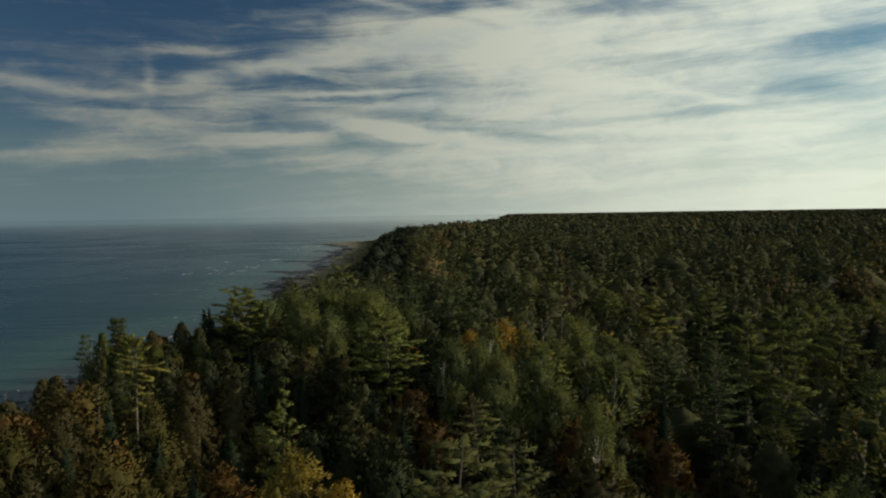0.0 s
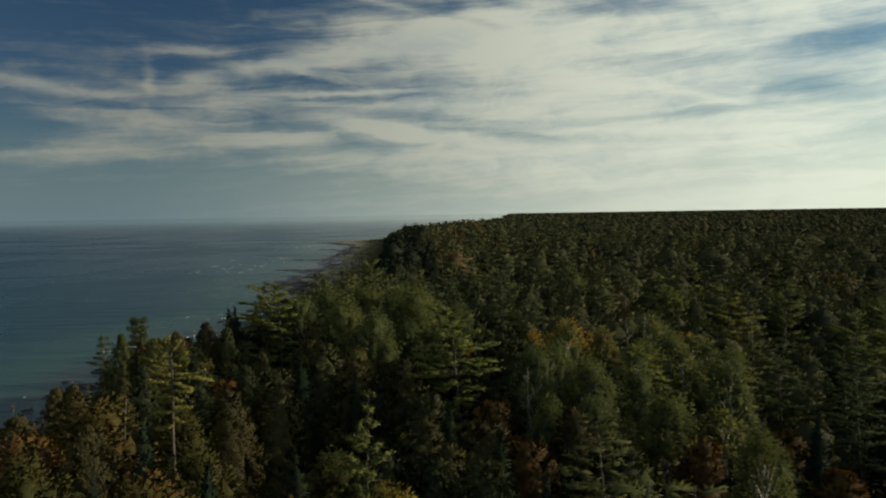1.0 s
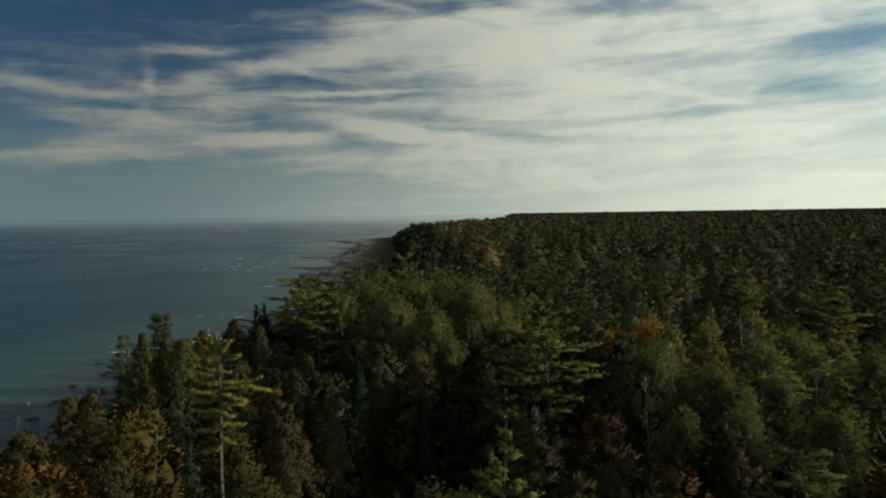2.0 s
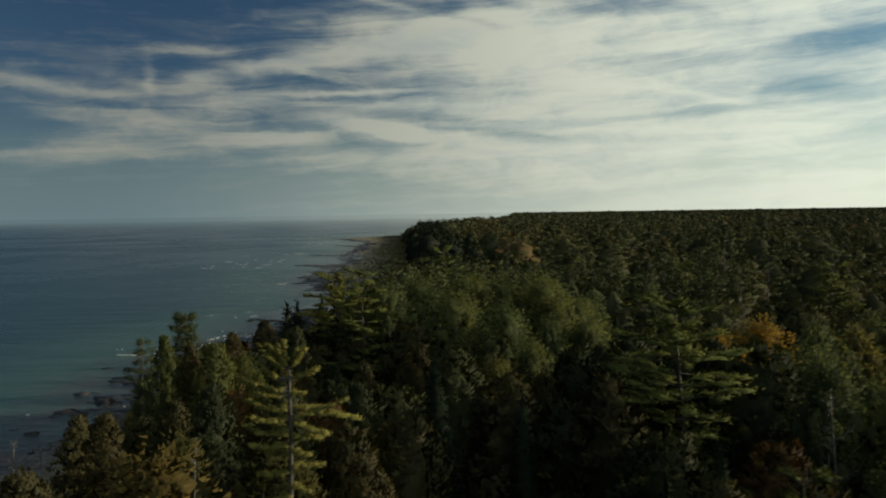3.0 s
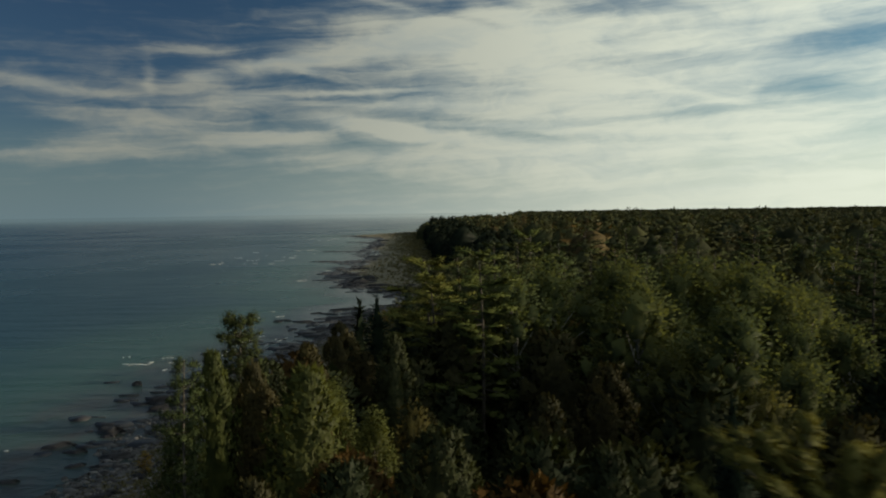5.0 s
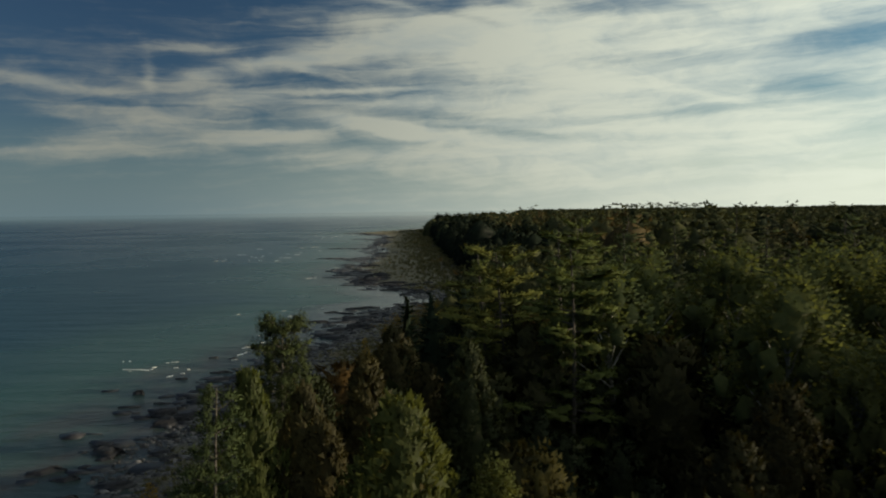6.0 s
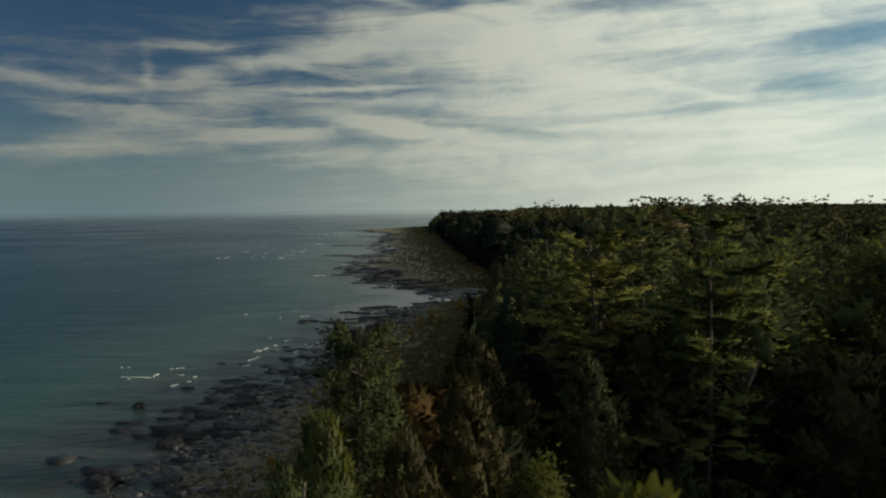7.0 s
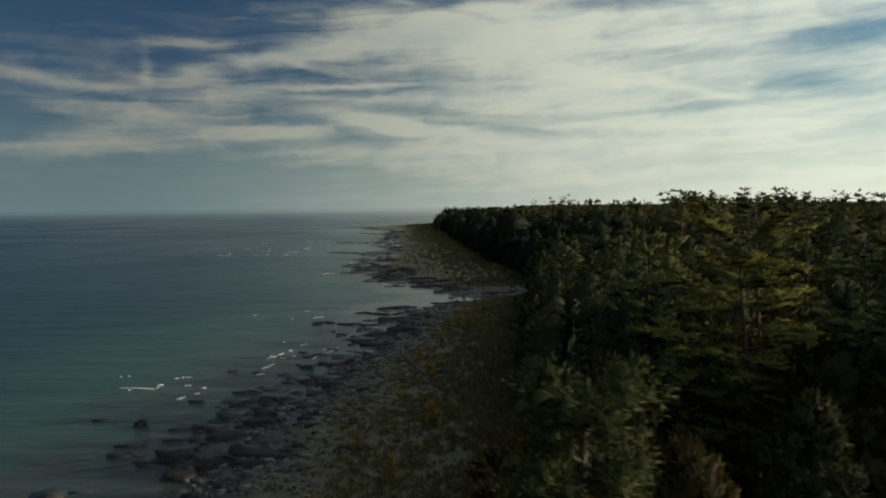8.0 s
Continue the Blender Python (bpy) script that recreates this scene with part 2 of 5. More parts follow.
def shore_x(y):
    return np.interp(y, SHORE[:, 0], SHORE[:, 1]) + 0.8 * np.sin(y * 0.31) + 0.6 * np.sin(y * 0.83 + 1.0) + 0.5 * np.sin(y * 1.9 + 2.0)


def edge_x(y):
    return np.interp(y, EDGE[:, 0], EDGE[:, 1])


def wave_noise(x, y, step, seed):
    """Smooth value noise on a grid of that step."""
    gx, gy = np.asarray(x, float) / step, np.asarray(y, float) / step
    ix, iy = np.floor(gx).astype(np.int64), np.floor(gy).astype(np.int64)
    fx, fy = gx - ix, gy - iy
    fx, fy = fx * fx * (3 - 2 * fx), fy * fy * (3 - 2 * fy)

    def value(i, j):
        h = np.sin(i * 127.1 + j * 311.7 + seed * 74.7) * 43758.5453
        return h - np.floor(h)

    a = value(ix, iy) * (1 - fx) + value(ix + 1, iy) * fx
    b = value(ix, iy + 1) * (1 - fx) + value(ix + 1, iy + 1) * fx
    return a * (1 - fy) + b * fy


def ground_z(x, y):
    """Height of the land: a rock shelf under the water, a low stony beach, then the forest floor."""
    d = x - shore_x(y)
    beach = np.where(d < 0, np.maximum(d * 0.05, -2.5), np.minimum(d * 0.055, 0.95) + np.clip((d - 18) * 0.03, 0, 0.9))
    near = np.clip(1 - np.abs(d - 2) / 22, 0, 1)
    bumps = 0.42 * (wave_noise(x, y, 3.4, 1) - 0.5) + 0.26 * (wave_noise(x, y, 1.3, 2) - 0.5) + 0.6 * (wave_noise(x * 0.5, y, 9.0, 3) - 0.5)
    land = beach + bumps * (0.15 + near * 0.85) * np.where(d < -20, 0.3, 1.0)
    return land


def tri_mesh(name, verts, faces, mat, tone=None, smooth=False, normals=None):
    verts, faces = np.asarray(verts, np.float32), np.asarray(faces, np.int32)
    k = faces.shape[1]
    me = bpy.data.meshes.new(name)
    me.vertices.add(len(verts))
    me.vertices.foreach_set("co", verts.ravel())
    me.loops.add(faces.size)
    me.loops.foreach_set("vertex_index", faces.ravel())
    me.polygons.add(len(faces))
    me.polygons.foreach_set("loop_start", np.arange(0, faces.size, k, dtype=np.int32))
    if smooth:
        me.polygons.foreach_set("use_smooth", np.ones(len(faces), bool))
    if tone is not None:
        at = me.attributes.new("tone", "FLOAT", "POINT")
        at.data.foreach_set("value", np.asarray(tone, np.float32))
    me.materials.append(mat)
    me.update(calc_edges=True)
    if normals is not None:
        me.normals_split_custom_set_from_vertices(np.asarray(normals, np.float32))
    return me


def grid_faces(rows, cols):
    i = np.arange(rows - 1)[:, None] * cols + np.arange(cols - 1)[None, :]
    i = i.ravel()
    return np.stack([i, i + 1, i + cols + 1, i + cols], 1)


def spread(fine_from, fine_to, step, far_from, far_to, growth=1.18):
    """Grid lines: even between two values, then wider and wider outwards."""
    mid = list(np.arange(fine_from, fine_to + step / 2, step))
    s, up = step, []
    v = mid[-1]
    while v < far_to:
        s *= growth
        v = min(v + s, far_to)
        up.append(v)
    s, down = step, []
    v = mid[0]
    while v > far_from:
        s *= growth
        v = max(v - s, far_from)
        down.append(v)
    return np.array(down[::-1] + mid + up)


def make_ground_material():
    mat, n = material("stony_shore_and_forest_floor")
    place = n.add("ShaderNodeNewGeometry").outputs["Position"]
    x, y, z = n.parts(place)
    inland = n.add("ShaderNodeAttribute")
    inland.attribute_name = "tone"
    d = n.math("ADD", inland.outputs["Fac"], n.math("MULTIPLY", n.math("SUBTRACT", n.noise(place, 0.22, 4.0), 0.5), 12.0))
    coarse, fine, grit = n.noise(place, 0.35, 5.0, 0.65), n.noise(place, 1.6, 6.0, 0.7), n.noise(place, 9.0, 4.0, 0.7)
    cracks = n.add("ShaderNodeTexVoronoi", ("Vector", place), ("Scale", 1.1))
    cracks.feature = "DISTANCE_TO_EDGE"
    slab = n.ramp(cracks.outputs[0], 0.0, 0.09)
    stone = n.mix(n.ramp(fine, 0.36, 0.66), (0.045, 0.044, 0.049, 1), (0.140, 0.135, 0.140, 1))
    stone = n.mix(n.ramp(coarse, 0.56, 0.74, 0.0, 0.45), stone, (0.130, 0.115, 0.104, 1))
    stone = n.mix(n.math("MULTIPLY", n.math("SUBTRACT", 1.0, slab), 0.7), stone, (0.03, 0.028, 0.026, 1))
    stone = n.mix(n.ramp(grit, 0.62, 0.74, 0.0, 0.5), stone, (0.12, 0.118, 0.126, 1))
    grass = n.mix(n.ramp(fine, 0.3, 0.7), (0.120, 0.110, 0.070, 1), (0.190, 0.168, 0.108, 1))
    grass = n.mix(n.ramp(coarse, 0.56, 0.72), grass, (0.190, 0.118, 0.062, 1))
    # grass darkened towards the near beach: its dimmer light put into the colour
    grass = n.mix(n.ramp(y, 140.0, 190.0, 0.5, 0.0), grass, n.mix(n.ramp(fine, 0.3, 0.7), (0.052, 0.050, 0.036, 1), (0.110, 0.098, 0.072, 1)))
    wet = n.ramp(z, -0.05, 0.25)
    stone = n.mix(wet, n.mix(1.0, stone, (0.45, 0.45, 0.47, 1), "MULTIPLY"), stone)
    litter = n.mix(n.ramp(fine, 0.3, 0.7), (0.024, 0.020, 0.013, 1), (0.045, 0.038, 0.022, 1))
    colour = n.mix(n.ramp(n.math("ADD", d, n.ramp(y, 225.0, 250.0, 0.0, 5.0)), 2.0, 8.0), stone, grass)
    colour = n.mix(n.ramp(d, 24.0, 34.0), colour, litter)
    bump = n.math("ADD", n.math("MULTIPLY", fine, 0.7), n.math("MULTIPLY", slab, 0.3))
    finish(n, principled(n, colour, n.ramp(wet, 0.0, 1.0, 0.35, 0.92), bump, 0.7, 0.25))
    return mat


def make_ground():
    ys = spread(90, 270, 0.9, -600, 4200, 1.12)
    us = spread(-22, 28, 0.9, -4200, 5200, 1.16)        # metres inland of the shoreline
    yy, uu = np.meshgrid(ys, us, indexing="ij")
    xx = uu + np.where(np.abs(uu) < 300, shore_x(yy), np.interp(yy, SHORE[:, 0], SHORE[:, 1]))
    zz = ground_z(xx, yy)
    verts = np.stack([xx, yy, zz], -1).reshape(-1, 3)
    me = tri_mesh("ground", verts, grid_faces(len(ys), len(us)), make_ground_material(), uu.ravel(), smooth=True)
    tagged(new("ground", me), "low stony shore with dry grass and dark forest floor", "ground", kind="structure")


def make_water():
    mat, n = material("lake_water")
    place = n.add("ShaderNodeNewGeometry").outputs["Position"]
    x, y, z = n.parts(place)
    off = n.add("ShaderNodeAttribute")
    off.attribute_name = "tone"
    d = n.math("SUBTRACT", n.math("MULTIPLY", n.math("SUBTRACT", n.noise(place, 0.05, 4.0), 0.5), 26.0), n.math("ABSOLUTE", off.outputs["Fac"]))
    shoal = n.noise(n.xyz(x, n.math("MULTIPLY", y, 0.55)), 0.16, 6.0, 0.65)
    deep = n.mix(n.ramp(d, -260.0, -70.0), (0.009, 0.032, 0.062, 1), (0.014, 0.045, 0.066, 1))
    deep = n.mix(n.ramp(d, -62.0, -18.0), deep, (0.031, 0.074, 0.070, 1))
    bed = n.mix(n.ramp(shoal, 0.42, 0.62), (0.038, 0.058, 0.056, 1), (0.050, 0.049, 0.048, 1))
    colour = n.mix(n.ramp(d, -24.0, -4.0), deep, bed)
    ripple = n.noise(n.xyz(n.math("MULTIPLY", x, 0.55), y), 0.9, 5.0, 0.62)
    swell = n.noise(n.xyz(n.math("MULTIPLY", x, 0.35), y), 0.16, 3.0, 0.5)
    gust = n.noise(place, 0.012, 3.0)
    # smooth water in the lee of the ledges and in the little bay
    lee = n.math("SUBTRACT", n.math("MULTIPLY", n.ramp(n.math("ABSOLUTE", n.math("SUBTRACT", y, 212.0)), 12.0, 50.0, 14.0, 0.0), 1.0), n.math("ABSOLUTE", off.outputs["Fac"]))
    height = n.math("ADD", n.math("MULTIPLY", ripple, 0.35), n.math("MULTIPLY", swell, 1.0))
    shader = principled(n, colour, n.math("MULTIPLY", n.ramp(gust, 0.3, 0.7, 0.23, 0.31), n.math("MULTIPLY", n.ramp(y, 400.0, 2600.0, 1.0, 0.15), n.ramp(lee, -7.0, 4.0, 1.0, 0.7))), height, n.math("MULTIPLY", n.ramp(y, 120.0, 700.0, 0.60, 0.02), n.ramp(lee, -7.0, 4.0, 1.0, 0.35)), 0.9, IOR=1.33, Specular_IOR_Level=0.4)
    finish(n, shader)
    ys = spread(60, 300, 4.0, -600, 4200, 1.12)
    us = spread(-60, 12, 3.0, -5200, 5200, 1.14)
    yy, uu = np.meshgrid(ys, us, indexing="ij")
    xx = uu + np.interp(yy, SHORE[:, 0], SHORE[:, 1])
    verts = np.stack([xx, yy, 0 * xx], -1).reshape(-1, 3)
    me = tri_mesh("water", verts, grid_faces(len(ys), len(us)), mat, uu.ravel(), smooth=True)
    tagged(new("water", me), "rippled blue-green lake, brownish over the shallows", "water", kind="structure")


make_ground()
make_water()


# ---------------------------------------------------------------- trees: shapes
def tube(points, radii, sides=6):
    points, radii = np.asarray(points, float), np.asarray(radii, float)
    along = np.gradient(points, axis=0)
    along /= np.linalg.norm(along, axis=1, keepdims=True) + 1e-9
    ref = np.where(np.abs(along[:, 2:3]) > 0.8, np.array([[1.0, 0, 0]]), np.array([[0, 0, 1.0]]))
    a = np.cross(along, ref)
    a /= np.linalg.norm(a, axis=1, keepdims=True) + 1e-9
    b = np.cross(along, a)
    ang = np.arange(sides) * 2 * np.pi / sides
    ring = a[:, None] * np.cos(ang)[None, :, None] + b[:, None] * np.sin(ang)[None, :, None]
    verts = (points[:, None] + ring * radii[:, None, None]).reshape(-1, 3)
    k = len(points)
    i = np.arange(k - 1)[:, None] * sides + np.arange(sides)[None]
    j = np.arange(k - 1)[:, None] * sides + (np.arange(sides)[None] + 1) % sides
    quads = np.stack([i, j, j + sides, i + sides], -1).reshape(-1, 4)
    return verts, np.concatenate([quads[:, [0, 1, 2]], quads[:, [0, 2, 3]]])


def join(pieces):
    verts, faces, base = [], [], 0
    for v, f in pieces:
        verts.append(v)
        faces.append(f + base)
        base += len(v)
    return np.concatenate(verts), np.concatenate(faces)


def rounded(mesh, centres, lump=0.5, up=0.2, flat=0.5, crisp=0.0):
    """A crown with normals that turn round each clump and round the whole tree, as light falls on close foliage."""
    v, f = mesh
    middle = np.array([0.0, 0.0, 0.45 * v[:, 2].max()])
    n = unit(lump * unit(v - centres) + (1 - lump) * unit((v - middle) * [1, 1, flat]) + [0, 0, up])
    face = np.cross(v[f[:, 1]] - v[f[:, 0]], v[f[:, 2]] - v[f[:, 0]])
    back = (face * n[f].sum(1)).sum(1) < 0
    f = f.copy()
    f[back] = f[back][:, ::-1]
    if crisp:
        face = unit(np.where(back[:, None], -face, face))
        own = np.zeros_like(v)
        for k in range(3):
            np.add.at(own, f[:, k], face)
        n = unit(n * (1 - crisp) + unit(own) * crisp)
    return v, f, n


def unit(v):
    return v / (np.linalg.norm(v, axis=-1, keepdims=True) + 1e-9)


def blades(rng, at, way, length, width, spray=0.6, kite=True, face=None):
    """Leaves or needle sprays: pointed kites of two triangles (or one), each at a place, along a way."""
    m = len(at)
    way = unit(way + rng.normal(0, spray, (m, 3)))
    side = unit(np.cross(way, rng.normal(0, 1, (m, 3)) if face is None else face + rng.normal(0, 0.3, (m, 3))))
    L, W = (length * rng.uniform(0.65, 1.25, m))[:, None], (width * rng.uniform(0.65, 1.25, m))[:, None]
    if kite:
        v = np.stack([at, at + way * L * 0.45 + side * W * 0.5, at + way * L, at + way * L * 0.45 - side * W * 0.5], 1).reshape(-1, 3)
        i = np.arange(m)[:, None] * 4
        return v, np.concatenate([i + [0, 1, 2], i + [0, 2, 3]])
    v = np.stack([at - side * W * 0.5, at + side * W * 0.5, at + way * L], 1).reshape(-1, 3)
    return v, np.arange(m)[:, None] * 3 + [0, 1, 2]


def wander(rng, height, bend, k=9):
    """The line of a trunk."""
    s = np.linspace(0, 1, k)
    p, q = rng.uniform(0, 6.3, 2)
    x = bend * height * (np.sin(s * 2.6 + p) - math.sin(p)) * s
    y = bend * height * (np.sin(s * 2.2 + q) - math.sin(q)) * s
    return np.stack([x, y, s * height], 1)


def along(line, z):
    return np.stack([np.interp(z, line[:, 2], line[:, 0]), np.interp(z, line[:, 2], line[:, 1]), z], -1)


def icosahedron():
    g = (1 + 5 ** 0.5) / 2
    v = np.array([(-1, g, 0), (1, g, 0), (-1, -g, 0), (1, -g, 0), (0, -1, g), (0, 1, g), (0, -1, -g), (0, 1, -g), (g, 0, -1), (g, 0, 1), (-g, 0, -1), (-g, 0, 1)])
    i, j, k = np.meshgrid(range(12), range(12), range(12), indexing="ij")
    t = np.stack([i, j, k], -1).reshape(-1, 3)
    t = t[(t[:, 0] < t[:, 1]) & (t[:, 1] < t[:, 2])]
    d = [np.linalg.norm(v[t[:, a]] - v[t[:, b]], axis=1) for a, b in ((0, 1), (1, 2), (0, 2))]
    t = t[(np.abs(d[0] - 2) < 0.01) & (np.abs(d[1] - 2) < 0.01) & (np.abs(d[2] - 2) < 0.01)]
    turn = (np.cross(v[t[:, 1]] - v[t[:, 0]], v[t[:, 2]] - v[t[:, 0]]) * v[t].mean(1)).sum(1) < 0
    t[turn] = t[turn][:, ::-1]
    return v / np.linalg.norm(v[0]), t


PAD_V, PAD_F = icosahedron()


def pads(rng, centres, ahead, radii, rough=0.22):
    """Thick clumps of foliage: uneven lumps, long along their limb. radii: along, across, up."""
    m = len(centres)
    ahead = unit(ahead * [1, 1, 0.35])
    side = unit(np.cross(ahead, [0, 0, 1.0]))
    up = np.cross(side, ahead)
    lump = PAD_V[None] * (1 + rng.normal(0, rough, (m, 12, 1)))
    v = (ahead[:, None] * (lump[..., :1] * radii[:, None, :1]) + side[:, None] * (lump[..., 1:2] * radii[:, None, 1:2])
         + up[:, None] * (lump[..., 2:3] * radii[:, None, 2:3])) + centres[:, None]
    f = PAD_F[None] + np.arange(m)[:, None, None] * 12
    return v.reshape(-1, 3), f.reshape(-1, 3)


def fringe(rng, centres, ahead, radii, per, length, width, lift=0.35, spray=0.45, inner=0.7):
    """Needles or leaves that stand out from the clumps, more above than below."""
    m = len(centres)
    ahead = unit(ahead * [1, 1, 0.35])
    side = unit(np.cross(ahead, [0, 0, 1.0]))
    up = np.cross(side, ahead)
    d = unit(rng.normal(0, 1, (m, per, 3)) + [0.25, 0, 0.45])
    q = d * radii[:, None] * rng.uniform(inner, 1.08, (m, per, 1))
    at = centres[:, None] + ahead[:, None] * q[..., :1] + side[:, None] * q[..., 1:2] + up[:, None] * q[..., 2:3]
    way = ahead[:, None] * d[..., :1] + side[:, None] * d[..., 1:2] + up[:, None] * (d[..., 2:3] * 0.6 + lift)
    face = ahead[:, None] * d[..., :1] + side[:, None] * d[..., 1:2] + up[:, None] * (d[..., 2:3] * 1.4 + 0.1)
    way = way + ahead[:, None] * 0.55
    return blades(rng, at.reshape(-1, 3), way.reshape(-1, 3), length, width, spray, kite=False, face=face.reshape(-1, 3))


def limb_parts(rng, root, tip, ball, heads, wood, at, sag=0.10):
    """One limb from root to tip, with its row of needle clumps gathered in at."""
    s5 = np.linspace(0, 1, 5)[:, None]
    L = float(np.linalg.norm(tip - root))
    curve = np.array([0, 0, 1.0]) * (sag * L) * (s5 ** 2 - s5)
    limb = root + (tip - root) * s5 + curve
    wood.append(tube(limb, np.linspace(0.014 + 0.014 * L, 0.008, 5), 3))
    out = unit(tip - root)
    across = unit(np.cross(out, [0, 0, 1.0]))
    k = max(1, int(round(L * heads * rng.uniform(0.85, 1.15))))
    for h in range(k):
        f = 1.0 - 0.78 * (h / max(1, k)) * rng.uniform(0.9, 1.1)
        c = root + (tip - root) * f + np.array([0, 0, sag * L * (f * f - f)])
        c = c + across * rng.normal(0, 0.16 * L * (1.15 - f) + 0.04) + [0, 0, rng.normal(0.04, 0.04)]
        r = rng.uniform(0.65, 1.35) * (0.42 + 0.06 * L)
        at[0].append(c)
        at[1].append(out + across * rng.normal(0, 0.5) + [0, 0, rng.uniform(0.0, 0.3)])
        at[2].append((r * 0.80, r * 0.78, r * 0.62) if ball else (r * 1.15, r * 0.72, r * 0.30))


def pine_shape(seed, height=17.0, reach=3.6, base=0.35, limbs=30, per=8, size=1.0, ball=False, flag=0.0, top_flat=0.5, heads=1.7, needle=1.0, pad=1.0,
               core=0.55, thin=0.47, whorl=0.85, stem=0.03, spray=0.45, steady=False):
    """A pine: bare lower trunk, uneven tiers of long level limbs that carry thin plates (or balls) of needles."""
    rng = np.random.default_rng(seed)
    line = wander(rng, height, 0.02)
    trunk = tube(line, np.linspace(0.18, stem, len(line)) * height / 16, 7)
    wood, at = [], ([], [], [])
    count = max(1, int(height * (1 - base) / whorl))
    share = rng.choice([0.8, 0.95, 1.1] if steady else [0.4, 0.7, 0.95, 1.15], count) * rng.uniform(0.85, 1.1, count)
    for n in range(limbs):
        tier = int(n * count / limbs)
        s = np.clip((tier + 0.5 + rng.normal(0, 0.14)) / count, 0.01, 0.985)
        z = height * (base + (0.985 - base) * s)
        root = along(line, np.array([z]))[0]
        az = n * 2.4 + rng.normal(0, 0.5)
        size_here = (1 - s) ** top_flat * (0.55 + 0.45 * min(1.0, s * 4 + 0.3)) * share[tier]
        L = reach * size_here * rng.uniform(0.45, 1.15) * (1 + flag * math.cos(az)) + 0.35
        up = radians(rng.normal(2 + 24 * s ** 3, 6))
        tip = root + L * np.array([math.cos(az) * math.cos(up), math.sin(az) * math.cos(up), math.sin(up)])
        limb_parts(rng, root, tip, ball, heads, wood, at)
    centres, ways, radii = np.array(at[0]), np.array(at[1]), np.array(at[2]) * size ** 0.6 * pad
    crown = join([pads(rng, centres, ways, radii * core, 0.35), fringe(rng, centres, ways, radii, per, 0.34 * size * needle, 0.34 * thin * size * needle, spray=spray, inner=core * 0.9)])
    centre = np.concatenate([np.repeat(centres, 12, 0), np.repeat(centres, per * 3, 0)])
    return {"trunk": trunk, "limb": wood, "crown": rounded(crown, centre, 0.6, 0.45)}


def spruce_shape(seed, height=12.0, reach=2.1, count=1500, size=1.0, base=0.06, rings=9, sides=9):
    """A spruce: a dense narrow cone of drooping tiers with a spiky tip."""
    rng = np.random.default_rng(seed)
    line = wander(rng, height, 0.012)
    trunk = tube(line[:-1], np.linspace(0.16, 0.03, len(line) - 1) * height / 12, 6)
    ph = rng.uniform(0, 6.3, 4)

    def radius(s, az):
        prof = reach * np.clip(1 - s, 0, 1) ** 0.95
        return prof * (0.66 + 0.40 * (1 - (s * height / 0.9 + 0.2 * np.sin(az + ph[0])) % 1.0) + 0.14 * np.sin(5 * az + ph[1]))

    # the dense inner mass
    rs = np.repeat(base + (0.97 - base) * (np.arange(rings) / (rings - 1)) ** 0.9, sides).reshape(rings, sides)
    ra = np.tile(np.arange(sides) * 2 * np.pi / sides, (rings, 1)) + np.arange(rings)[:, None] * 0.35
    rr = radius(rs, ra) * rng.uniform(0.55, 0.85, rs.shape) + 0.02
    c = along(line, (rs * height).ravel()).reshape(rings, sides, 3)
    hv = c + np.stack([np.cos(ra) * rr, np.sin(ra) * rr, rng.normal(0, 0.10, rs.shape)], -1)
    i = np.arange(rings - 1)[:, None] * sides + np.arange(sides)[None]
    j = np.arange(rings - 1)[:, None] * sides + (np.arange(sides)[None] + 1) % sides
    quads = np.stack([i, j, j + sides, i + sides], -1).reshape(-1, 4)
    hull = hv.reshape(-1, 3), np.concatenate([quads[:, [0, 1, 2]], quads[:, [0, 2, 3]]])
    # sprays on it
    s = base + (1 - base) * (1 - np.sqrt(rng.uniform(0, 1, count)))
    az = rng.uniform(0, 2 * np.pi, count)
    r = radius(s, az) * rng.uniform(0.72, 1.0, count) + 0.03
    out = np.stack([np.cos(az), np.sin(az), 0 * az], 1)
    at = along(line, s * height) + out * r[:, None]
    way = out + np.array([0, 0, 1.0]) * (-0.25 + 1.2 * s[:, None] ** 3)
    crown = blades(rng, at, way, 0.46 * size, 0.20 * size, 0.34, kite=False, face=out + [0, 0, 0.45])
    tip = line[-1]
    leader = blades(rng, np.repeat(tip[None], 6, 0) - [0, 0, 0.5] + rng.normal(0, 0.06, (6, 3)), np.tile([0, 0, 1.0], (6, 1)), 0.8, 0.16, 0.2, kite=False)
    crown = join([hull, crown, leader])
    return {"trunk": trunk, "crown": rounded(crown, crown[0] * [0, 0, 1] - [0, 0, 0.4], 0.7, 0.1)}


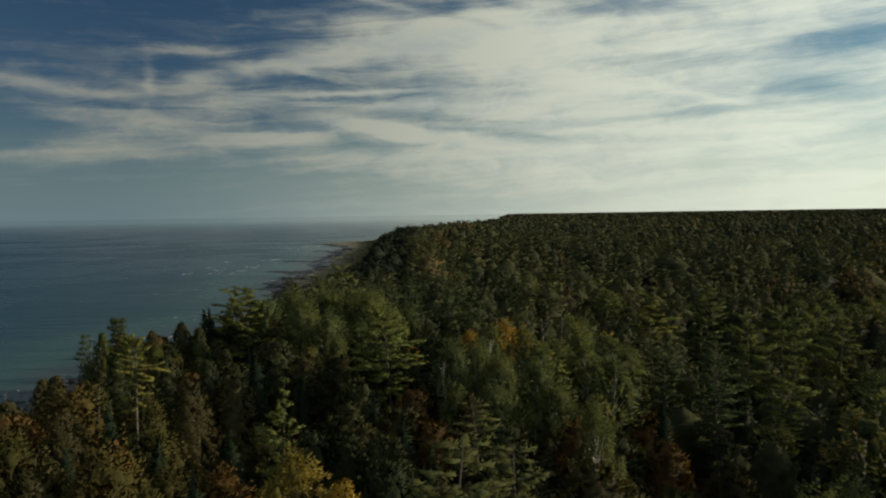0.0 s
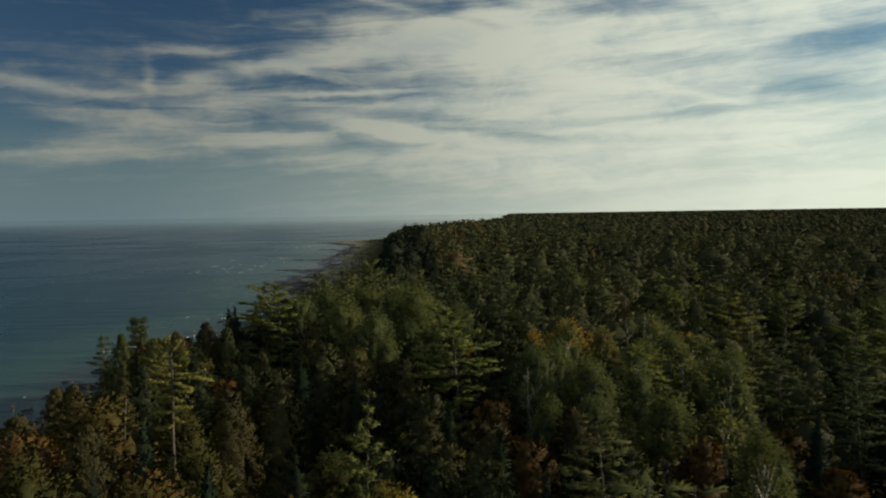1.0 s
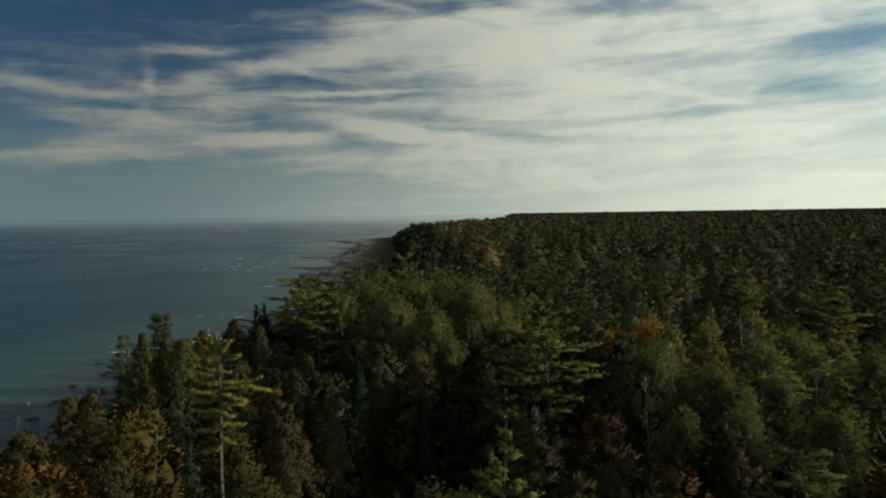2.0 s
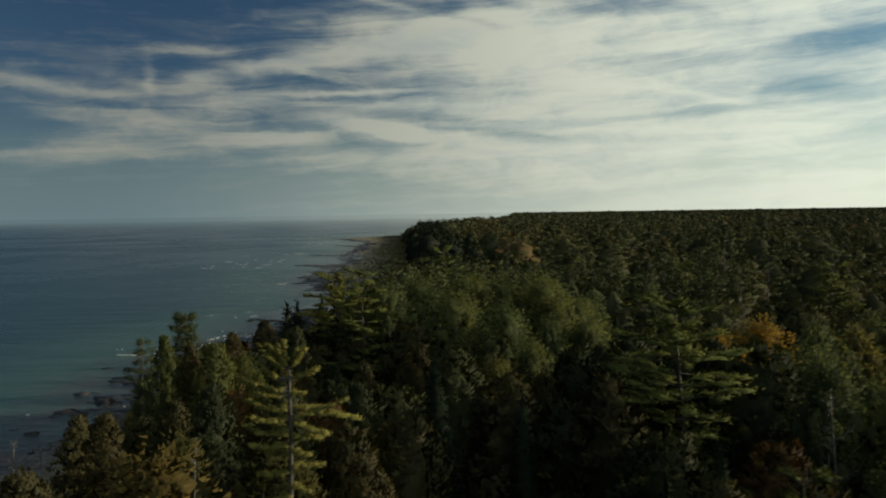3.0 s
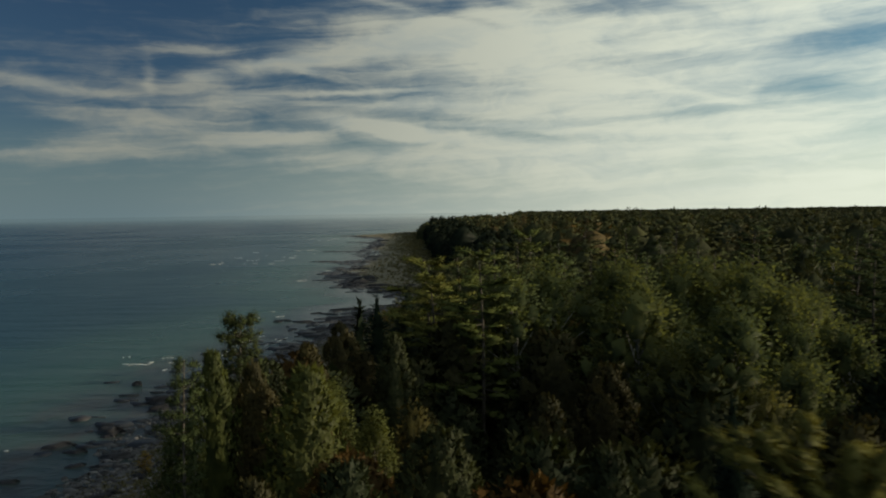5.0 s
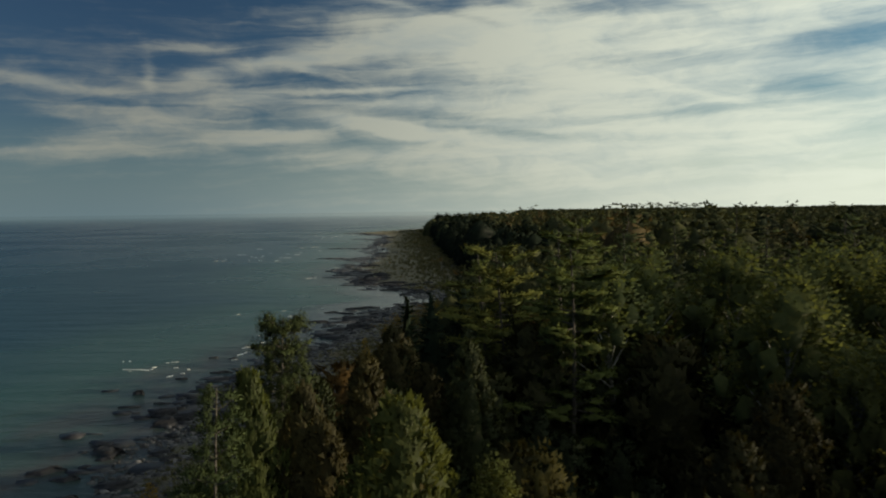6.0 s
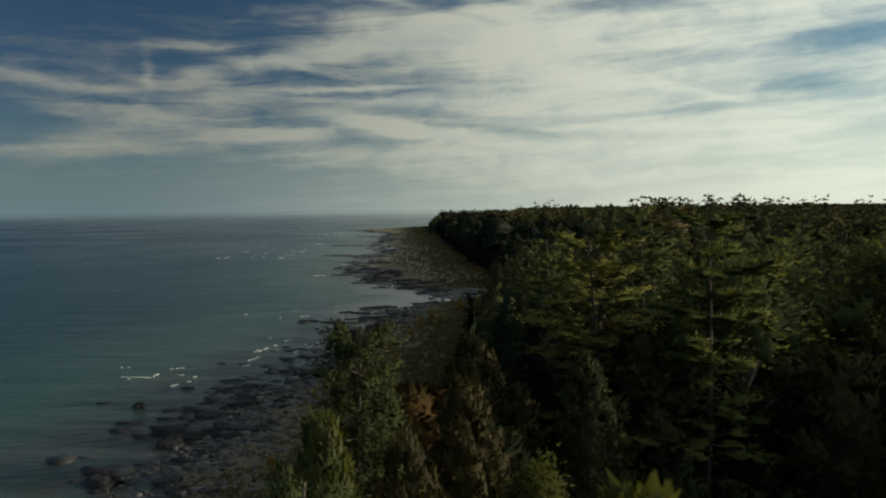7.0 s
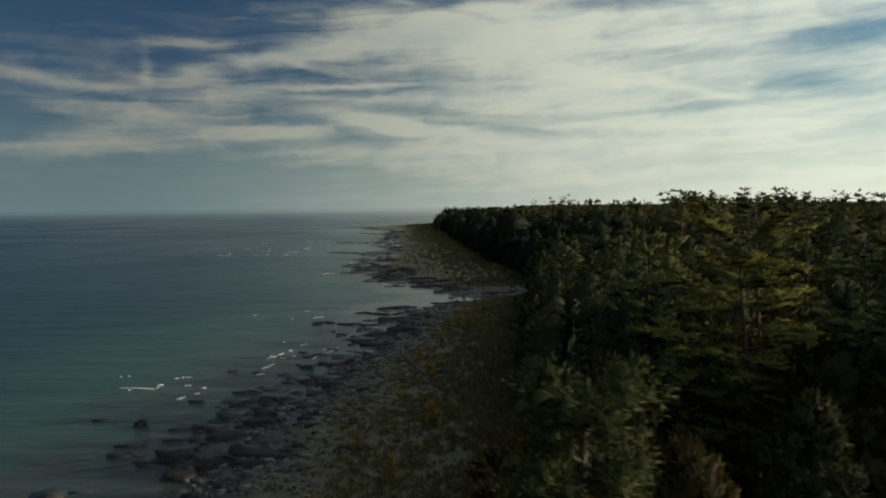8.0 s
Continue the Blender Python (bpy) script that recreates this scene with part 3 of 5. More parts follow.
def cedar_shape(seed, height=12.0, reach=3.0, lobes=90, per=26, size=1.0, blunt=0.62, base=0.06, fat=1.0, upright=1.0, loose=0.0, even=0.5, rings=15, sides=13, crisp=0.0, body_from=0.32, body_to=0.56):
    """A cedar: a broad soft cone, dense inside, of many upswept clumps of flat sprays with shaded hollows between them."""
    rng = np.random.default_rng(seed)
    line = wander(rng, height, 0.012)
    trunk = tube(line[:-1], np.linspace(0.16, 0.03, len(line) - 1) * height / 12, 6)
    ph = rng.uniform(0, 6.3, 5)

    def wide(s, az):
        r = reach * np.clip(1 - s, 0, 1) ** blunt * np.clip(s * 6 + 0.4, 0, 1)
        return r * (1.0 + 0.15 * np.sin(az + ph[4] + 4 * s) + 0.13 * np.sin(2 * az + ph[0] + 7 * s) + 0.13 * np.sin(3 * az - 13 * s + ph[1]) + 0.10 * np.sin(5 * az + 23 * s + ph[2]))

    # the dense body
    rs = np.repeat(base + (0.88 - base) * (np.arange(rings) / (rings - 1)) ** 0.9, sides).reshape(rings, sides)
    ra = np.tile(np.arange(sides) * 2 * np.pi / sides, (rings, 1)) + np.arange(rings)[:, None] * 0.35
    rr = wide(rs, ra) * rng.uniform(body_from, body_to, rs.shape) * np.clip((0.90 - rs) / 0.15, 0.05, 1) + 0.02
    c = along(line, (rs * height).ravel()).reshape(rings, sides, 3)
    hv = (c + np.stack([np.cos(ra) * rr, np.sin(ra) * rr, rng.normal(0, 0.16, rs.shape)], -1)).reshape(-1, 3)
    i = np.arange(rings - 1)[:, None] * sides + np.arange(sides)[None]
    j = np.arange(rings - 1)[:, None] * sides + (np.arange(sides)[None] + 1) % sides
    quads = np.stack([i, j, j + sides, i + sides], -1).reshape(-1, 4)
    body = hv, np.concatenate([quads[:, [0, 1, 2]], quads[:, [0, 2, 3]]])
    body_centre = c.reshape(-1, 3) + rng.normal(0, 0.35, hv.shape) * rr.reshape(-1, 1)
    # clumps of sprays that stand out of it
    n = np.arange(lobes)
    s = base + (0.98 - base) * (1 - ((n + rng.uniform(0, 1, lobes)) / lobes) ** 0.95)
    az = n * 2.4 + rng.normal(0, 0.5, lobes)
    out = np.stack([np.cos(az), np.sin(az), 0 * az], 1)
    r = (0.30 + 0.34 * (1 - s)) * rng.uniform(0.7, 1.3, lobes) * fat * reach / 3.0
    centres = along(line, s * height) + out * (np.maximum(wide(s, az) - r * 0.30, 0.02) * rng.uniform(0.72, 1.08, lobes))[:, None]
    d = unit(rng.normal(0, 1, (lobes, per, 3)) + out[:, None] * 0.8)
    at = (centres[:, None] + d * (r * rng.uniform(0.5, 1.05, lobes))[:, None, None]).reshape(-1, 3)
    face = (0.75 * out[:, None] + even * d + [0, 0, 0.35]).reshape(-1, 3)
    sprays = blades(rng, at - [0, 0, 0.15 * size], np.repeat(out, per, 0) * 0.35 + [0, 0, upright] + rng.normal(0, 1, (lobes * per, 3)) * loose, 0.40 * size, 0.26 * size, 0.32, kite=False, face=face)
    tip = line[-1]
    leader = blades(rng, np.repeat(tip[None], 8, 0) - [0, 0, 0.6] + rng.normal(0, 0.10, (8, 3)), np.tile([0, 0, 1.0], (8, 1)), 0.6, 0.2, 0.35, kite=False)
    centre = np.concatenate([body_centre, np.repeat(centres - out * 0.5, per * 3, 0), np.repeat(tip[None] - [0, 0, 0.8], 24, 0)])
    return {"trunk": trunk, "crown": rounded(join([body, sprays, leader]), centre, 0.5, 0.15, crisp=crisp)}


def broadleaf_shape(seed, height=13.0, reach=2.6, leaves=2600, size=1.0, base=0.30, lobes=30, full=1.0, core=0.40):
    """A birch, aspen or maple: forked limbs, and a crown of many leaves gathered in airy lobes."""
    rng = np.random.default_rng(seed)
    line = wander(rng, height * 0.92, 0.03)
    trunk = [tube(line, np.linspace(0.15, 0.03, len(line)) * height / 13, 6)]
    wood, heads, ways, radii = [], [], [], []
    for n in range(lobes):
        s = (n + rng.uniform(0.1, 0.9)) / lobes
        z = height * (base + (0.95 - base) * s)
        root = along(line, np.array([max(0.2 * height, z - 0.16 * height)]))[0]
        az = n * 2.4 + rng.normal(0, 0.4)
        far = reach * (0.15 + 0.90 * math.sin(min(1.0, s * 0.80 + 0.22) * math.pi)) * rng.uniform(0.35, 1.0)
        head = along(line, np.array([min(z, height * 0.92)]))[0] + np.array([math.cos(az) * far, math.sin(az) * far, 0.2 + rng.normal(0, 0.3)])
        if n % 2 == 0:
            s4 = np.linspace(0, 1, 4)[:, None]
            wood.append(tube(root + (head - root) * s4 + [0, 0, 0.25] * s4 * (1 - s4), np.linspace(0.060, 0.016, 4) * height / 13, 4))
        r = reach * 0.27 * full * rng.uniform(0.7, 1.25)
        heads.append(head)
        ways.append([math.cos(az), math.sin(az), 0.0])
        radii.append((r, r, r * 2.0))
    heads, ways, radii = np.array(heads), np.array(ways), np.array(radii)
    crown = join([pads(rng, heads, ways, radii * core, 0.40), fringe(rng, heads, ways, radii * rng.uniform(0.85, 1.2, (len(heads), 1)), leaves // lobes, 0.26 * size, 0.19 * size, 0.5, 0.4)])
    centre = np.concatenate([np.repeat(heads, 12, 0), np.repeat(heads, leaves // lobes * 3, 0)])
    return {"trunk": join(trunk + wood), "crown": rounded(crown, centre, 0.6, 0.25)}


def snag_shape(seed, height=12.0, reach=2.4, limbs=22):
    """A dead tree: a leaning bare trunk with forked, leafless limbs."""
    rng = np.random.default_rng(seed)
    line = wander(rng, height, 0.035)
    wood = [tube(line, np.linspace(0.14, 0.02, len(line)) * height / 12, 6)]
    twigs = []
    for n in range(limbs):
        s = rng.uniform(0.25, 0.97)
        root = along(line, np.array([height * s]))[0]
        az, up = n * 2.4 + rng.normal(0, 0.4), radians(rng.uniform(5, 50))
        out = np.array([math.cos(az) * math.cos(up), math.sin(az) * math.cos(up), math.sin(up)])
        L = reach * (1.05 - s) ** 0.5 * rng.uniform(0.5, 1.1)
        s4 = np.linspace(0, 1, 5)[:, None]
        limb = root + out * L * s4 + rng.normal(0, 0.07, (5, 3)) * s4 + [0, 0, 0.2] * s4 ** 2
        twigs.append(tube(limb, np.linspace(0.04, 0.010, 5), 4))
        for k in range(3):
            q = limb[2 + k % 3]
            twigs.append(tube(np.stack([q, q + unit(out + rng.normal(0, 0.6, 3)) * L * 0.32]), [0.016, 0.007], 3))
    return {"trunk": join(wood + twigs)}


SPECIES = {
    "white_pine": ("tall white pine with level tiers of yellow-green needles", M_PINE, M_BARK, "pines in the shore forest"),
    "bright_pine": ("tall white pine with long level limbs of yellow-green needles", M_BRIGHT, M_BARK, "pines in the shore forest"),
    "bent_pine": ("wind-bent white pine with few long limbs of bright needles", M_GOLD, M_GREY_BARK, "pines in the shore forest"),
    "red_pine": ("dark pine with rounded clumps of needles near the shore", M_RED_PINE, M_BARK, "dark pines by the shore"),
    "shore_pine": ("slender pine with ragged green tufts and a pale trunk", M_PINE, M_BARK, "dark pines by the shore"),
    "cedar": ("dense pointed cedar with dull green foliage", M_CEDAR, M_BARK, "cedars in the shore forest"),
    "rust_cedar": ("dense pointed cedar with rust brown autumn foliage", M_RUST, M_BARK, "cedars in the shore forest"),
    "olive_cedar": ("dense pointed cedar with yellow-green foliage", M_OLIVE, M_BARK, "cedars in the shore forest"),
    "spruce": ("narrow dark spruce with a spiky tip", M_SPRUCE, M_BARK, "spruces in the shore forest"),
    "birch": ("airy pale green birch with a whitish trunk", M_BIRCH, M_BIRCH_BARK, "birches in the shore forest"),
    "maple": ("small broad tree with orange and yellow autumn leaves", M_AUTUMN, M_BARK, "autumn broadleaf trees"),
    "rust_maple": ("broad round tree with dull olive and rust autumn leaves", M_DULL, M_BARK, "autumn broadleaf trees"),
    "olive_maple": ("broad ragged tree with olive leaves at the beach", M_OLIVE, M_BARK, "autumn broadleaf trees"),
    "dead_tree": ("bare bleached dead tree with forked limbs", M_SNAG, M_SNAG, "dead trees in the forest"),
}
NAMES = {"bright_pine": "white_pine", "bent_pine": "white_pine", "white_pine": "white_pine", "red_pine": "red_pine", "shore_pine": "red_pine", "cedar": "cedar_tree", "rust_cedar": "cedar_tree", "olive_cedar": "cedar_tree", "spruce": "spruce_tree", "birch": "birch_tree", "maple": "maple_tree", "rust_maple": "maple_tree", "olive_maple": "maple_tree", "dead_tree": "dead_tree"}
MODELS = {}


def tree_model(species, shape, height, each_limb=False):
    """Meshes of one tree model, kept for all its copies."""
    text, leaf, wood, group = SPECIES[species]
    shape = dict(shape)
    limbs = shape.pop("limb", [])
    height = float(shape["crown"][0][:, 2].max()) if "crown" in shape else height
    if limbs and not each_limb:
        shape["trunk"] = join([shape["trunk"]] + limbs)
    meshes = [(part, tri_mesh(part, data[0], data[1], leaf if part == "crown" else wood, smooth=True, normals=data[2] if len(data) > 2 else None)) for part, data in shape.items()]
    if each_limb:
        meshes += [("limb", tri_mesh("limb", v, f, wood, smooth=True)) for v, f in limbs]
    MODELS.setdefault(species, []).append((height, meshes))


def plant(species, model, x, y, top, turn=0.0, wide=1.0, label=""):
    """One tree whose tip reaches the height top, on the ground at x, y."""
    height, meshes = MODELS[species][model]
    z = float(ground_z(np.array(x), np.array(y))) - 0.08
    k = (top - z) / height
    ob = new(NAMES[species])
    ob.empty_display_size = 0.3
    ob.matrix_world = Matrix.Translation((x, y, z)) @ Matrix.Rotation(turn, 4, "Z") @ Matrix.Diagonal((k * wide, k * wide, k, 1))
    for part, me in meshes:
        child = new(part, me)
        child.parent = ob
    text, _, _, group = SPECIES[species]
    tagged(ob, label or text, "tree", group)
    return ob


# ---------------------------------------------------------------- trees: models
# limbs of the wind-bent pine that the line of flight passes: height of the root, way to the tip, where its needles begin, thickness of its tufts
BENT = [
    (17.20, -1.46, 0.1, 1.06, 0.30, 1.1), (17.20, -1.20, -0.3, 0.82, 0.34, 1.0), (17.25, -1.10, 0.3, 0.98, 0.30, 1.0), (17.30, -0.90, 0.0, 0.98, 0.26, 1.1),
    (17.20, -0.85, -0.3, 0.62, 0.30, 1.0), (17.30, -0.60, 0.3, 0.95, 0.30, 1.1), (17.30, -0.50, -0.1, 0.78, 0.24, 1.1), (17.35, -0.26, 0.1, 1.12, 0.35, 0.9),
    (17.20, 0.80, 0.0, 0.92, 0.40, 1.2), (17.20, 0.60, 0.3, 0.80, 0.40, 1.1), (17.20, 0.50, -0.2, 0.66, 0.40, 1.1), (17.25, 0.36, 0.1, 0.88, 0.40, 1.0),
    (16.70, -1.78, 0.0, 0.96, 0.32, 0.9), (16.65, -1.50, 0.2, 0.62, 0.40, 0.8), (16.75, 1.30, 0.0, 0.40, 0.40, 1.2), (16.70, 1.10, 0.2, 0.18, 0.40, 0.8),
    (16.10, -2.50, 0.0, 0.66, 0.12, 1.0), (16.05, -1.70, 0.3, 0.28, 0.20, 0.9), (16.05, 0.70, -0.1, -0.06, 0.10, 1.2), (15.95, -1.30, -0.7, 0.15, 0.30, 0.9),
    (15.30, -2.20, 0.3, 0.30, 0.25, 1.0), (15.20, 1.50, 0.5, -0.05, 0.30, 1.0), (14.95, 3.25, 0.1, -0.30, 0.28, 1.1), (15.00, 2.60, 0.3, 0.55, 0.72, 0.9),
    (14.80, -1.70, -0.5, 0.10, 0.25, 1.1), (14.60, 1.75, -0.4, -0.45, 0.30, 1.2), (14.40, -2.30, 0.3, 0.00, 0.30, 1.1), (14.20, -1.10, 0.8, 0.10, 0.30, 1.0),
    (13.90, 1.35, 0.4, -0.20, 0.25, 1.2), (13.60, -1.85, -0.3, -0.05, 0.25, 1.2), (13.30, 0.95, -0.6, -0.15, 0.20, 1.2), (13.00, -1.25, 0.5, -0.10, 0.20, 1.2),
    (12.60, 1.40, 0.3, -0.20, 0.25, 1.2), (12.20, -1.60, 0.2, -0.20, 0.25, 1.2), (11.60, 1.00, -0.5, -0.25, 0.30, 1.2), (11.00, -1.20, -0.4, -0.25, 0.30, 1.2),
]


def bent_pine_shape(seed):
    """A wind-bent pine: a pale bare trunk that forks near the top, bare crooked limbs that turn up at their ends, cushions of needles on their upper sides."""
    rng = np.random.default_rng(seed)
    s = np.linspace(0, 1, 12)
    line = np.column_stack([0.10 * np.sin(s * 9.0) * s * (1 - s) * 3, 0.12 * np.sin(s * 6.0 + 1.0) * s, s * 17.5])
    trunk = tube(line, np.interp(s, (0, 0.8, 1), (0.20, 0.10, 0.055)), 8)
    wood, at, ways, radii = [], [], [], []
    for z, dx, dy, dz, start, thick in BENT:
        start *= 0.35 if z < 15.6 else 1.0
        root = along(line, np.array([z + 0.36]))[0]
        L = math.sqrt(dx * dx + dy * dy + dz * dz)
        t = np.linspace(0, 1, 7)
        p = root + np.column_stack([dx * t, dy * t, dz * t ** 1.5]) + np.sin(np.pi * t)[:, None] * rng.normal(0, 0.045 * L, 3)
        p[:, 2] -= 0.05 * L * np.sin(np.pi * t)
        wood.append(tube(p, np.linspace(0.020 + 0.016 * L, 0.010, 7), 5))
        across = unit(np.cross(p[-1] - p[0], [0, 0, 1.0]))
        ahead = unit(p[-1] - p[0])
        count = int(4 + L * (1 - start) * 6.5)
        for k in range(count):
            f = start + (1.02 - start) * (k + rng.uniform(0.2, 0.8)) / count
            q = np.array([np.interp(f, t, p[:, a]) for a in range(3)])
            q = q + across * rng.normal(0, 0.04 + 0.06 * (1.05 - f) * min(L, 1.8)) + [0, 0, 0.05 + rng.normal(0, 0.03)]
            r = rng.uniform(0.75, 1.3) * (0.150 if z > 15.6 else 0.195) * thick
            at.append(q)
            ways.append(ahead + across * rng.normal(0, 0.5) + [0, 0, rng.uniform(0.1, 0.6)])
            radii.append((r * 1.25, r, r * 0.58))
    at, ways, radii = np.array(at), np.array(ways), np.array(radii)
    per = 46
    crown = join([pads(rng, at, ways, radii * 0.72, 0.25), fringe(rng, at, ways, radii, per, 0.095, 0.036, lift=0.25, spray=0.5, inner=0.6)])
    centre = np.concatenate([np.repeat(at, 12, 0), np.repeat(at, per * 3, 0)])
    return {"trunk": trunk, "limb": wood, "crown": rounded(crown, centre, 0.75, 0.35)}


tree_model("bright_pine", pine_shape(11, 18, 4.3, 0.26, 58, 20, top_flat=0.32, whorl=1.0, heads=2.1, needle=0.75, pad=1.25), 18, True)
tree_model("bright_pine", pine_shape(12, 17, 3.6, 0.28, 54, 20, flag=0.35, heads=2.1, needle=0.75, pad=1.25), 17, True)
tree_model("bright_pine", pine_shape(13, 18, 5.0, 0.24, 62, 20, top_flat=0.32, whorl=1.0, heads=2.1, needle=0.75, pad=1.25), 18, True)
tree_model("bent_pine", bent_pine_shape(16), 18.4, True)
tree_model("white_pine", pine_shape(14, 17, 3.7, 0.36, 34, 9, 1.3, heads=1.0), 17)
tree_model("white_pine", pine_shape(15, 18, 4.0, 0.36, 32, 9, 1.3, flag=0.3, heads=1.0), 18)
tree_model("white_pine", pine_shape(17, 18, 3.8, 0.30, 46, 14, 1.1, heads=1.6, top_flat=0.5, needle=0.85, pad=1.25), 18)
tree_model("white_pine", pine_shape(18, 17, 3.6, 0.30, 44, 14, 1.1, heads=1.6, needle=0.85, pad=1.25), 17)
tree_model("red_pine", pine_shape(21, 14.4, 1.85, 0.58, 150, 88, 0.85, ball=True, steady=True, top_flat=0.36, heads=1.7, needle=0.40, thin=0.36, core=0.36, pad=1.02, whorl=0.8, spray=0.7), 15, True)
tree_model("red_pine", pine_shape(22, 14, 1.6, 0.16, 70, 56, 0.9, ball=True, top_flat=0.38, heads=2.0, needle=0.46, thin=0.38, core=0.42, pad=0.98, whorl=0.8, spray=0.7), 14)
tree_model("shore_pine", pine_shape(23, 14, 1.7, 0.10, 110, 80, 0.8, ball=True, top_flat=0.45, heads=1.9, needle=0.5, thin=0.38, core=0.28, pad=1.05, whorl=0.7, spray=0.8), 14)
for rust in ("cedar", "rust_cedar"):
    tree_model(rust, cedar_shape(31, 13, 3.7, 190, 14, 1.22, 0.56, fat=0.9, loose=0.25, rings=8, sides=8, crisp=0.3), 13)
    tree_model(rust, cedar_shape(32, 12, 4.0, 200, 14, 1.22, 0.48, fat=0.9, loose=0.25, rings=8, sides=8, crisp=0.3), 12)
    tree_model(rust, cedar_shape(33, 12, 3.3, 180, 14, 1.22, 0.68, fat=0.9, loose=0.25, rings=8, sides=8, crisp=0.3), 12)
    tree_model(rust, cedar_shape(34, 12, 3.6, 80, 14, 1.6, 0.48, fat=1.2, loose=0.25, rings=7, sides=7, crisp=0.2), 12)
    tree_model(rust, cedar_shape(35, 13, 3.5, 80, 14, 1.6, 0.60, fat=1.2, loose=0.25, rings=7, sides=7, crisp=0.2), 13)
    tree_model(rust, cedar_shape(36, 12, 3.7, 400, 22, 0.70, 0.56, fat=0.8, loose=0.35, rings=8, sides=8, crisp=0.5), 12)
    tree_model(rust, cedar_shape(37, 12, 3.2, 380, 22, 0.70, 0.66, fat=0.8, loose=0.35, rings=8, sides=8, crisp=0.5), 12)
tree_model("olive_cedar", cedar_shape(38, 12, 3.4, 420, 22, 0.70, 0.60, fat=0.8, loose=0.35, rings=8, sides=8, crisp=0.4), 12)
tree_model("spruce", spruce_shape(41, 14, 2.0, 2100, 0.95, rings=16), 14)
tree_model("spruce", spruce_shape(42, 13, 1.7, 1700, 0.95, rings=16), 13)
tree_model("spruce", spruce_shape(43, 14, 2.1, 520, 1.7, rings=12, sides=7), 14)
tree_model("spruce", spruce_shape(44, 13, 2.0, 4000, 0.7, rings=18, sides=11), 13)
tree_model("birch", broadleaf_shape(51, 14, 2.9, 4600, 1.0, 0.24, lobes=58, full=1.25), 14)
tree_model("birch", broadleaf_shape(52, 15, 3.1, 4800, 1.0, 0.24, lobes=60, full=1.25), 15)
tree_model("birch", broadleaf_shape(53, 14, 2.8, 700, 1.8, lobes=26), 14)
tree_model("birch", broadleaf_shape(54, 14, 2.8, 9000, 0.62, lobes=90, full=0.8, core=0.2), 14)
tree_model("maple", broadleaf_shape(61, 10, 2.7, 5000, 0.85, 0.22, 40), 10)
tree_model("maple", broadleaf_shape(62, 10, 2.6, 800, 1.8, 0.22, 26), 10)
tree_model("maple", broadleaf_shape(63, 10, 2.6, 900, 1.5, 0.12, 20), 10)
tree_model("rust_maple", broadleaf_shape(64, 12, 3.4, 3700, 1.25, 0.14, 66), 12)
tree_model("rust_maple", broadleaf_shape(65, 12, 3.2, 3500, 1.25, 0.14, 62), 12)
tree_model("olive_maple", broadleaf_shape(66, 13, 2.8, 11000, 0.62, 0.14, 120, 0.8, 0.2), 13)
tree_model("dead_tree", snag_shape(71), 12)
tree_model("dead_tree", snag_shape(72, 12, 1.8, 16), 12)
FINE = {"rust_maple": (0, 1), "rust_cedar": (0, 1, 2), "white_pine": (2, 3), "red_pine": (0, 1), "cedar": (0, 1, 2), "spruce": (0, 1), "birch": (0, 1), "maple": (0,), "dead_tree": (0, 1)}
NEAR = {"rust_cedar": (5, 6), "cedar": (5, 6), "spruce": (3,), "birch": (3,)}
PLAIN = {"rust_maple": (0, 1), "rust_cedar": (3, 4), "white_pine": (0, 1), "red_pine": (1,), "cedar": (3, 4), "spruce": (2,), "birch": (2,), "maple": (1,), "dead_tree": (1,)}

# Trees that stand out: species, model, x, y, height of the tip, width
LANDMARKS = [
    ("red_pine", 0, -34.0, 88.0, 16.8, 0.78), ("shore_pine", 0, -33.5, 78.2, 16.05, 0.85), ("bent_pine", 0, -16.1, 56.1, 19.8, 1.0),
    ("bright_pine", 1, 1.1, 44.2, 18.5, 0.55), ("bright_pine", 2, 6.9, 71.0, 20.0, 1.15), ("bright_pine", 0, -19.3, 101.0, 19.6, 1.05),
    ("bright_pine", 2, -22.8, 107.7, 18.6, 1.1), ("white_pine", 2, -17.1, 120.3, 19.0, 1.0), ("bright_pine", 1, -24.1, 118.7, 17.4, 1.0),
    ("bright_pine", 2, -11.8, 143.4, 19.7, 1.0), ("bright_pine", 0, 56.3, 108.5, 18.1, 1.1), ("white_pine", 3, -11.9, 112.0, 17.9, 1.0),
]
LANDMARKS_B = [
    ("white_pine", 3, -4.9, 119.0, 18.9, 0.9), ("white_pine", 2, -13.9, 129.0, 18.5, 1.0), ("white_pine", 2, 2.1, 113.0, 17.6, 1.0),
    ("bright_pine", 0, 44.1, 98.0, 18.3, 1.3), ("bright_pine", 2, 40.1, 118.0, 18.2, 0.9), ("bright_pine", 1, 62.0, 78.0, 17.2, 1.3), ("spruce", 0, 33.1, 52.0, 14.9, 1.1),
    ("bright_pine", 0, 52.5, 81.5, 17.2, 1.25), ("bright_pine", 2, 59.5, 88.0, 17.0, 1.2), ("bright_pine", 1, 47.0, 59.0, 16.4, 1.0), ("red_pine", 1, 24.3, 229.0, 22.0, 1.3), ("white_pine", 3, 38.2, 261.0, 21.2, 1.0),
    ("red_pine", 1, 19.5, 250.0, 21.4, 1.3), ("white_pine", 3, 46.8, 247.0, 21.1, 1.0), ("white_pine", 2, 13.0, 160.0, 19.9, 1.1), ("white_pine", 3, 8.5, 172.0, 19.5, 1.0), ("white_pine", 3, 64.1, 250.0, 19.8, 1.0),
]
